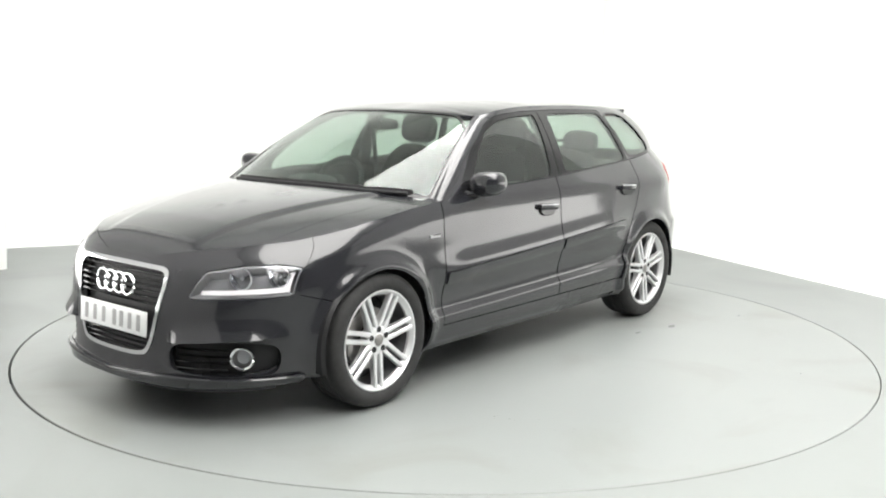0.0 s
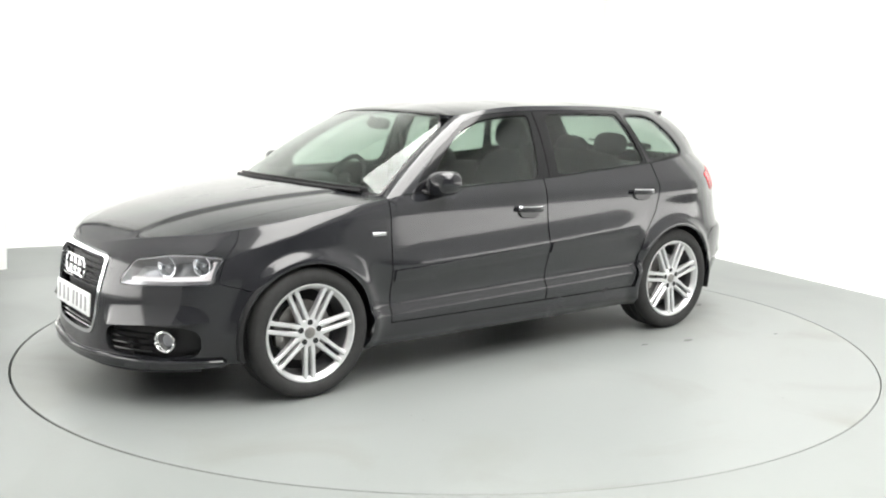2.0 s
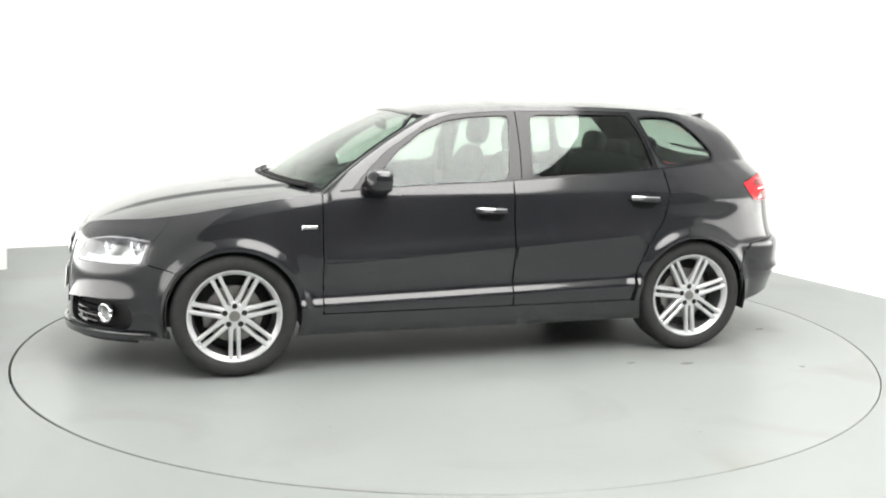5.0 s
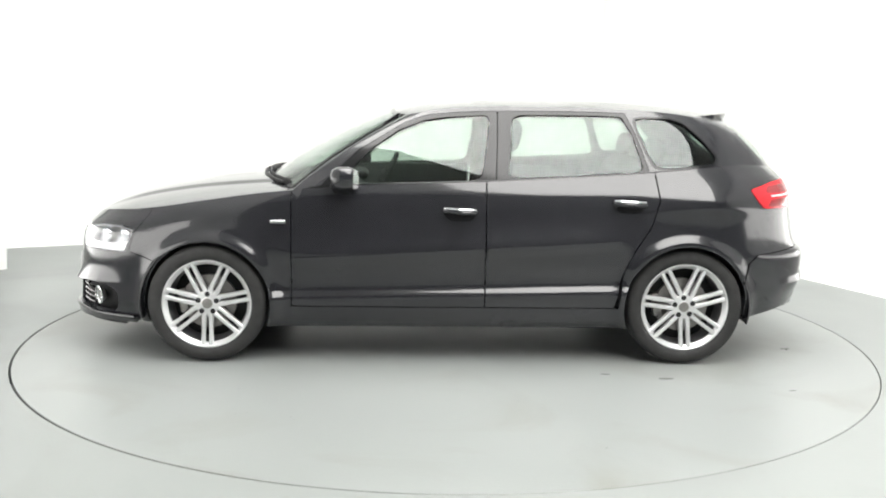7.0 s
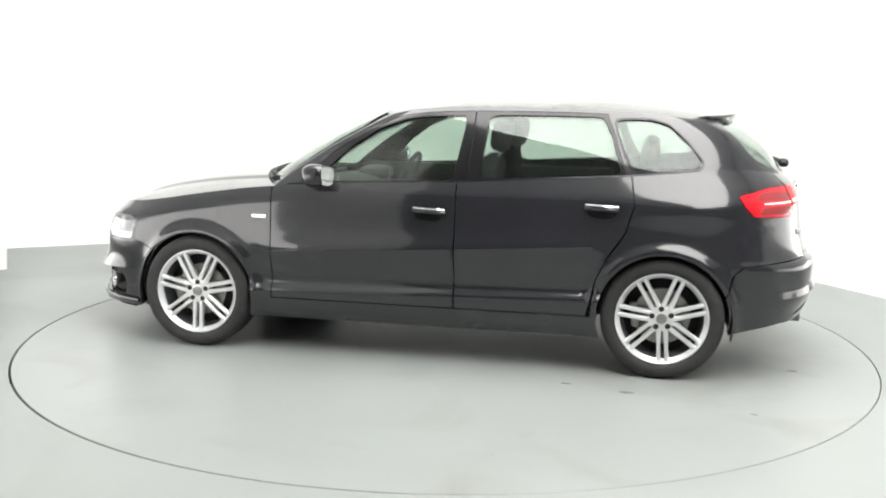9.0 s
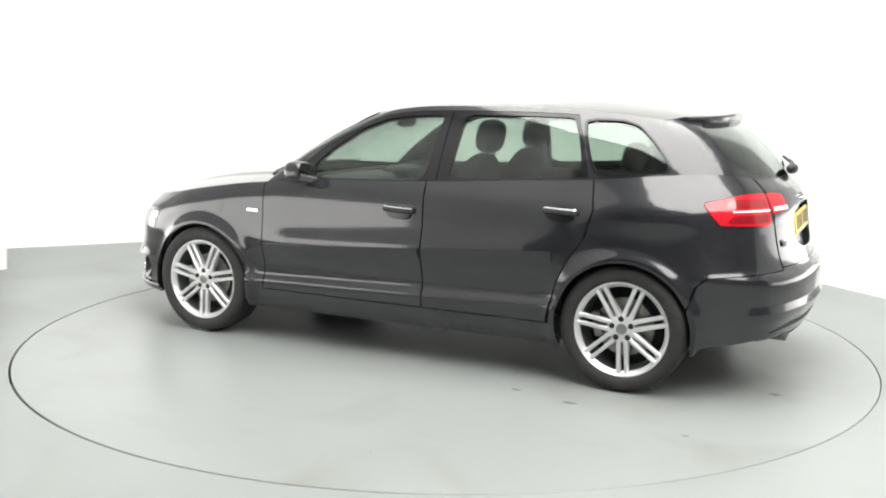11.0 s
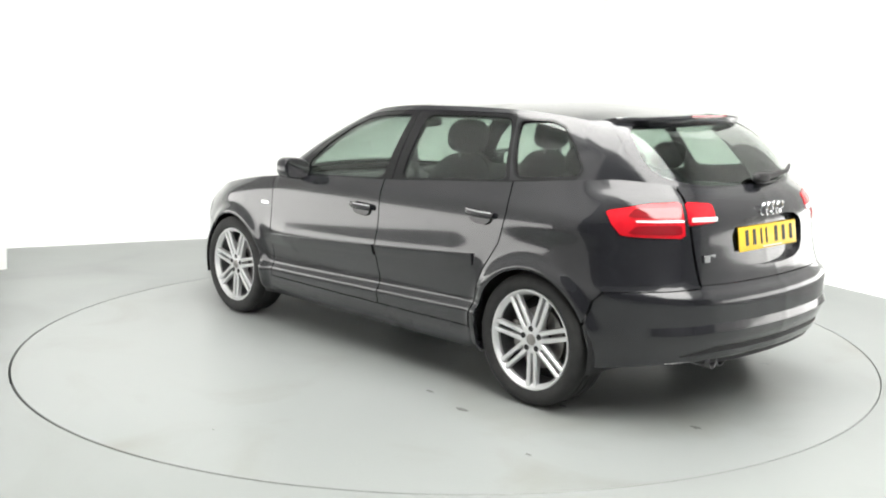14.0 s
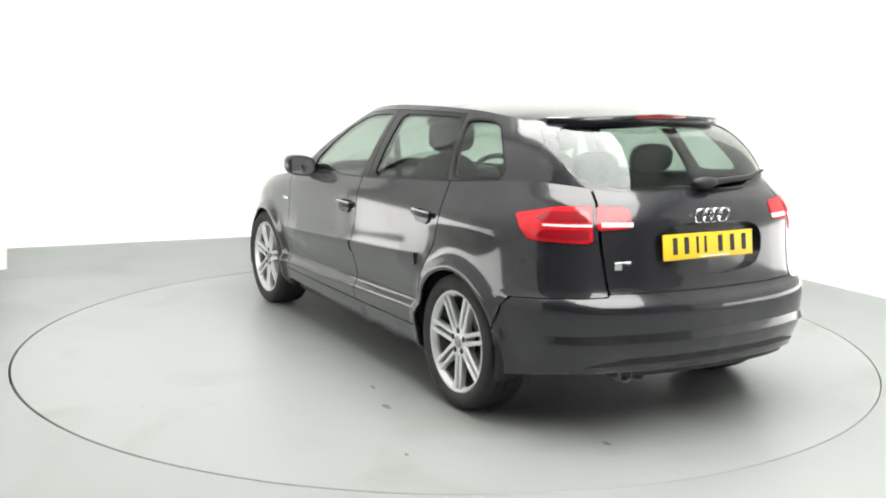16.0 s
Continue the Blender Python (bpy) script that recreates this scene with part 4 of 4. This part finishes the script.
    vent = outline([(-0.66, 0.332), (-0.46, 0.374), (0.46, 0.374), (0.66, 0.332), (0.44, 0.346), (-0.44, 0.346)])
    part("vent", skin(tail, vent, (-0.7, 0.7), (0.32, 0.39), (0.008, 0.004), -1, 0.004, 0.002), BLACK, bp2, "narrow black vent along the bumper's foot")
    dif = outline([(-0.58, 0.305), (-0.5, 0.322), (0.5, 0.322), (0.58, 0.305), (0.52, 0.284), (-0.52, 0.284)])
    part("diffuser", skin(tail, dif, (-0.78, 0.78), (0.19, 0.34), STEP, -1, 0.03, -0.015), BLACK, bp2, "black plastic rear diffuser")
    part("diffuser_lip", tube(tail(np.linspace(-0.70, 0.70, 41), np.interp(np.abs(np.linspace(-0.70, 0.70, 41)), [0, 0.5, 0.7], [0.318, 0.318, 0.300])) + [0.008, 0, 0], 0.008, 6), PAINT, bp2)
    for y in (0.44, 0.37):
        ex = part("exhaust_pipe", moved(lathe([(0.027, -0.12), (0.031, -0.12), (0.033, 0.0), (0.031, 0.004), (0.028, 0.0), (0.026, -0.11), (0.0, -0.11)], 28), Matrix.Translation((-2.012, y, 0.296)) @ Matrix.Rotation(radians(90), 4, "Z")), BARREL, car, "round dark steel exhaust tip")


build_front()
build_bonnet()
for side in (1, -1):
    build_headlamp(side)
    build_wing(side)
    build_greenhouse(side, build_sides(side))
build_screens()
build_spoiler()
build_rear()
# ---- wheels ----
def build_wheel(at, turn, spin):
    w = tagged(new("wheel"), "silver alloy wheel with seven twin spokes")
    w.parent = car
    w.matrix_basis = Matrix.Translation(at) @ Matrix.Rotation(radians(turn), 4, "Z")
    # y points outwards; the outer face lies near y = 0.1
    tyre = [(0.232, 0.088), (0.241, 0.098), (0.251, 0.106), (0.265, 0.111), (0.283, 0.111), (0.298, 0.106), (0.309, 0.096), (0.3155, 0.078), (0.3165, 0.052), (0.313, 0.05), (0.313, 0.043), (0.318, 0.041),
            (0.318, 0.006), (0.313, 0.004), (0.313, -0.004), (0.318, -0.006), (0.318, -0.041), (0.313, -0.043), (0.313, -0.05), (0.3165, -0.052), (0.3155, -0.078), (0.309, -0.096), (0.298, -0.106), (0.262, -0.111), (0.232, -0.088)]
    part("tyre", lathe(tyre, 96), RUBBER, w)
    rim = [(0.2385, 0.086), (0.2400, 0.095), (0.2375, 0.1000), (0.2315, 0.1000), (0.2265, 0.095), (0.2215, 0.086), (0.2135, 0.078), (0.2125, 0.066)]
    part("rim", lathe(rim, 96), ALLOY, w)
    part("rim_barrel", lathe([(0.2126, 0.0665), (0.210, 0.055), (0.205, 0.03), (0.200, -0.05), (0.21, -0.09), (0.232, -0.094)], 96), BARREL, w, "dark inner barrel of the rim")
    for i in range(7):
        a = math.radians(spin + 360 / 7 * i)
        for s in (-1, 1):
            rows = []
            for rad, off, wid, top, dep in ((0.040, 0.015, 0.015, 0.082, 0.045), (0.078, 0.0185, 0.0125, 0.084, 0.04), (0.12, 0.0195, 0.0108, 0.087, 0.032), (0.17, 0.0200, 0.0105, 0.090, 0.028), (0.214, 0.0205, 0.0115, 0.0925, 0.026), (0.230, 0.0215, 0.0140, 0.0940, 0.026)):
                ring_v = []
                for t, d in ((-wid, -dep), (-wid, -0.006), (-wid * 0.6, 0.0), (wid * 0.6, 0.0), (wid, -0.006), (wid, -dep)):
                    lx, ly = rad, s * off + t
                    ring_v.append((math.cos(a) * lx - math.sin(a) * ly, top + d, math.sin(a) * lx + math.cos(a) * ly))
                rows.append(ring_v)
            v = np.array(rows).reshape(-1, 3)
            f = [(q * 6 + i2, q * 6 + (i2 + 1) % 6, (q + 1) * 6 + (i2 + 1) % 6, (q + 1) * 6 + i2) for q in range(5) for i2 in range(6)]
            part("spoke", (v, f), ALLOY, w)
    part("hub", lathe([(0.0, 0.083), (0.030, 0.083), (0.034, 0.081), (0.046, 0.0825), (0.062, 0.0825), (0.068, 0.079), (0.070, 0.06), (0.070, 0.03)], 48), ALLOY, w)
    part("centre_cap", lathe([(0.0, 0.088), (0.020, 0.0875), (0.027, 0.085), (0.029, 0.080)], 32), STEEL, w, "grey centre cap")
    # no real recesses: black discs on the hub paint the bolt holes' shade
    for i in range(5):
        a = math.radians(spin + 36 + 72 * i)
        c = (0.051 * math.cos(a), 0, 0.051 * math.sin(a))
        part("bolt_hole_shade", moved(lathe([(0.0, 0.0832), (0.008, 0.0832), (0.0085, 0.0838), (0.0140, 0.0842), (0.0146, 0.0822)], 16), Matrix.Translation(c)), BLACK, w, "black disc painted as the shade in a wheel bolt hole")
    part("brake_disc", lathe([(0.06, 0.02), (0.145, 0.02), (0.147, 0.018), (0.147, -0.002), (0.06, -0.002)], 64), STEEL, w)
    part("hub_back", lathe([(0.0, 0.03), (0.06, 0.03), (0.07, 0.02), (0.20, -0.03), (0.20, -0.035)], 40), BLACK, w)
    part("caliper", moved(rounded_box(0, 0, 0, 0.05, 0.05, 0.13, 0.012, 2), Matrix.Rotation(radians(8), 4, "Y") @ Matrix.Translation((0.135, 0.012, 0.02))), STEEL, w)
    return w


for at, turn, spin in (((AXLE, 0.760, HUB_Z), 0, -89), ((-AXLE, 0.752, HUB_Z), 0, -94), ((AXLE, -0.760, HUB_Z), 180, -70), ((-AXLE, -0.752, HUB_Z), 180, -100)):
    build_wheel(at, turn, spin)
for ax in (AXLE, -AXLE):
    liner = moved(lathe([(0.362, -0.36), (0.365, 0.085), (0.352, 0.10)], 40, -15, 195), Matrix.Translation((ax, 0.755, HUB_Z)))
    inner = moved(lathe([(0.0, -0.34), (0.362, -0.34)], 40, -15, 195), Matrix.Translation((ax, 0.755, HUB_Z)))
    mirrored_parts("arch_liner", joined(liner, inner), BLACK)
part("underbody", rounded_box(0, 0, 0.225, 1.86, 1.56, 0.09, 0.02, 2), BLACK, car)
part("underbody", rounded_box(1.75, 0, 0.25, 0.55, 1.0, 0.12, 0.02, 2), BLACK, car)
part("underbody", rounded_box(-1.62, 0, 0.335, 0.6, 1.0, 0.07, 0.02, 2), BLACK, car)
part("floor_pan", rounded_box(-0.1, 0, 0.36, 3.4, 0.84, 0.03, 0.01, 1), BLACK, car)
part("floor_pan", rounded_box(-0.02, 0, 0.33, 1.84, 1.6, 0.03, 0.01, 1), BLACK, car)
part("bulkhead", rounded_box(0.90, 0, 0.66, 0.03, 1.44, 0.54, 0.01, 1), BLACK, car)
part("boot_floor", rounded_box(-1.55, 0, 0.66, 0.75, 1.1, 0.03, 0.01, 1), CLOTH, car)
# ---- mirrors, wipers, cabin ----
def blob(cx, cy, cz, sx, sy, sz, power=2.6, n=28, m=16, shear=0.0):
    """A rounded block: a superellipsoid."""
    v, f = [], []
    for i in range(m + 1):
        t = math.pi * i / m - math.pi / 2
        for j in range(n):
            p = 2 * math.pi * j / n
            g = lambda q, e: math.copysign(abs(q) ** (2 / e), q)
            x, y, z = g(math.cos(t), power) * g(math.cos(p), power), g(math.cos(t), power) * g(math.sin(p), power), g(math.sin(t), power)
            v.append((cx + sx / 2 * x + shear * z * sz / 2, cy + sy / 2 * y, cz + sz / 2 * z))
    for i in range(m):
        f += [(i * n + j, i * n + (j + 1) % n, (i + 1) * n + (j + 1) % n, (i + 1) * n + j) for j in range(n)]
    return np.array(v), f


def build_mirror(s):
    put = (lambda g: g) if s > 0 else mirrored
    v, f = blob(0, 0, 0, 0.15, 0.19, 0.128, 2.8)
    v[:, 0] = np.where(v[:, 0] < -0.045, -0.045, v[:, 0])
    v[:, 0] += np.abs(v[:, 1]) * -0.10
    v[:, 2] += v[:, 1] * 0.10
    house_ob = part("door_mirror", put(moved((v, f), pose(0.555, 0.898, 1.0, 0, 0, 0))), PAINT, car, "black folding door mirror")
    gl = [(0.078 * np.sign(math.cos(a)) * abs(math.cos(a)) ** 0.7, 0.050 * np.sign(math.sin(a)) * abs(math.sin(a)) ** 0.7) for a in np.linspace(0, 2 * math.pi, 32, endpoint=False)]
    part("mirror_glass", put(moved(prism(gl, 0.004, lambda a, b, c: (-0.058 - c, a, b + a * 0.1)), pose(0.555, 0.898, 1.0, 0, 0, -10))), MIRROR, house_ob, "mirror glass")
    part("mirror_foot", put(joined(tube([(0.62, 0.79, 0.955), (0.60, 0.82, 0.948), (0.575, 0.86, 0.955)], [0.034, 0.028, 0.03], 10, flat=0.6))), GLOSS_BLACK, house_ob)


def build_wipers():
    def on(x, y, lift):
        return (x, y, float(bonnet(np.array(x), np.array(y))) + lift)
    for pts in ([(0.865, 0.66), (0.95, 0.50), (1.01, 0.30), (1.035, 0.12), (1.045, -0.02)], [(1.045, 0.02), (1.05, -0.16), (1.03, -0.32), (0.985, -0.50)]):
        arm = part("wiper", tube([on(x + 0.03, y, 0.014) for x, y in pts], 0.011, 8, flat=0.8), BLACK, car, "black windscreen wiper")
        part("blade", tube([on(x + 0.005, y, 0.022) for x, y in pts], 0.007, 6, flat=1.4), BLACK, arm)
        part("pivot", moved(lathe([(0.0, 0.03), (0.016, 0.028), (0.02, 0.0), (0.02, -0.02)], 20), Matrix.Translation(on(pts[0][0] + 0.005, pts[0][1], 0.0)) @ Matrix.Rotation(radians(90), 4, "X")), BLACK, arm)
    q = [house(np.array(KNOTS - abs(y) / 0.27), np.array(v)) * [1, -1, 1] + [-0.028, 0, 0.012] for y, v in ((0.02, 0.05), (0.12, 0.07), (0.25, 0.09), (0.42, 0.12))]
    arm = part("rear_wiper", tube(q, [0.018, 0.016, 0.012, 0.008], 8, flat=0.9), BLACK, car, "black rear wiper")
    p0 = house(np.array(KNOTS - 0.05), np.array(0.05))
    part("wiper_cap", blob(p0[0] - 0.028, -0.02, p0[2] + 0.012, 0.06, 0.13, 0.052, 2.3), BLACK, arm)


def build_seat(x, y, parent):
    seat = part("front_seat", blob(x + 0.25, y, 0.56, 0.54, 0.50, 0.20, 3.2), CLOTH, parent, "dark grey cloth front seat")
    v, f = blob(0, 0, 0, 0.16, 0.50, 0.66, 3.0)
    v[:, 1] *= 1 - 0.16 * np.clip(v[:, 2] / 0.33, 0, 1)
    part("backrest", moved((v, f), pose(x - 0.14, y, 0.80, 0, -17, 0)), CLOTH, seat)
    part("headrest", moved(blob(0, 0, 0, 0.115, 0.275, 0.185, 2.8), pose(x - 0.265, y, 1.215, 0, -10, 0)), CLOTH, seat)
    for d in (-0.06, 0.06):
        part("post", tube([(x - 0.245, y + d, 1.02), (x - 0.265, y + d, 1.16)], 0.007, 8), CHROME, seat)


def build_cabin():
    dash, f = blob(0.70, 0, 0.80, 0.42, 1.40, 0.26, 3.4)
    board = part("dashboard", (dash, f), TRIM, car, "black soft-touch dashboard")
    part("cowl", blob(0.58, -0.36, 0.925, 0.20, 0.34, 0.09, 2.6), TRIM, board)
    t = np.linspace(0, 2 * np.pi, 40, endpoint=False)
    m = pose(0.37, -0.36, 0.885, 0, -24, 0)
    wheel = part("steering_wheel", moved(tube(np.stack([0 * t, 0.182 * np.cos(t), 0.182 * np.sin(t)], 1), 0.016, 10, True), m), TRIM, car, "black steering wheel")
    part("boss", moved(blob(0.02, 0, 0, 0.06, 0.15, 0.13, 2.5), m), TRIM, wheel)
    for a in (0, 180, 270):
        d = np.array([0, math.cos(math.radians(a)), math.sin(math.radians(a))])
        part("wheel_spoke", moved(tube([d * 0.06 + [0.02, 0, 0], d * 0.18], 0.016, 8, flat=0.7), m), ALLOY if a == 270 else TRIM, wheel)
    for y in (0.355, -0.355):
        build_seat(-0.10, y, car)
    bench = part("rear_bench", blob(-0.72, 0, 0.56, 0.50, 1.26, 0.20, 3.6), CLOTH, car, "dark grey cloth rear bench")
    v, f = blob(0, 0, 0, 0.15, 1.24, 0.60, 3.8)
    part("backrest", moved((v, f), pose(-1.06, 0, 0.80, 0, -20, 0)), CLOTH, bench)
    for y in (0.36, 0, -0.36):
        part("headrest", moved(blob(0, 0, 0, 0.10, 0.26, 0.15, 2.8), pose(-1.19, y, 1.135 if y else 1.10, 0, -12, 0)), CLOTH, bench)
    part("parcel_shelf", rounded_box(-1.46, 0, 0.985, 0.42, 1.10, 0.02, 0.006, 1), TRIM, car)
    part("centre_console", blob(0.28, 0, 0.52, 0.80, 0.22, 0.28, 4), TRIM, car)
    stalk = part("rear_view_mirror", blob(0.36, 0, 1.265, 0.035, 0.24, 0.065, 2.8), TRIM, car)
    part("stalk", tube([(0.37, 0, 1.275), (0.415, 0, 1.305)], 0.010, 8), TRIM, stalk)
    for s in (1, -1):
        put = (lambda g: g) if s > 0 else mirrored
        for x0, x1 in ((0.78, -0.18), (-0.24, -0.95)):
            part("door_card", put(rounded_box((x0 + x1) / 2, 0.735, 0.66, x0 - x1, 0.05, 0.62, 0.02, 2)), TRIM, car)
        part("pillar_trim", put(tube([house(np.array(6.12), np.array(v)) - [0, 0.045, 0] for v in (-0.15, 0.3, 0.6, 0.95)], [0.055, 0.05, 0.045, 0.04], 8, flat=0.5)), LINING, car)
        part("belt", put(tube([(-0.20, 0.62, 1.25), (-0.22, 0.60, 0.95), (-0.2, 0.58, 0.6)], 0.02, 6, flat=0.15)), TRIM, car)
    part("sun_visor", rounded_box(0.20, 0.33, 1.325, 0.13, 0.36, 0.015, 0.006, 1), LINING, car)
    part("sun_visor", rounded_box(0.20, -0.33, 1.325, 0.13, 0.36, 0.015, 0.006, 1), LINING, car)


for side in (1, -1):
    build_mirror(side)
build_wipers()
build_cabin()


def motions():
    """The turntable and the car on it turn at one steady rate."""
    turns, drive = [], []
    for i in range(33):
        t = i * 0.5
        m = Matrix.Rotation(radians(TURN0 + SPIN * t), 4, "Z")
        turns.append((t, m))
        drive.append((t, m @ Matrix.Translation((CAR_AT[0], CAR_AT[1], 0.0))))
    walk(table_thing, turns)
    walk(car, drive)


motions()
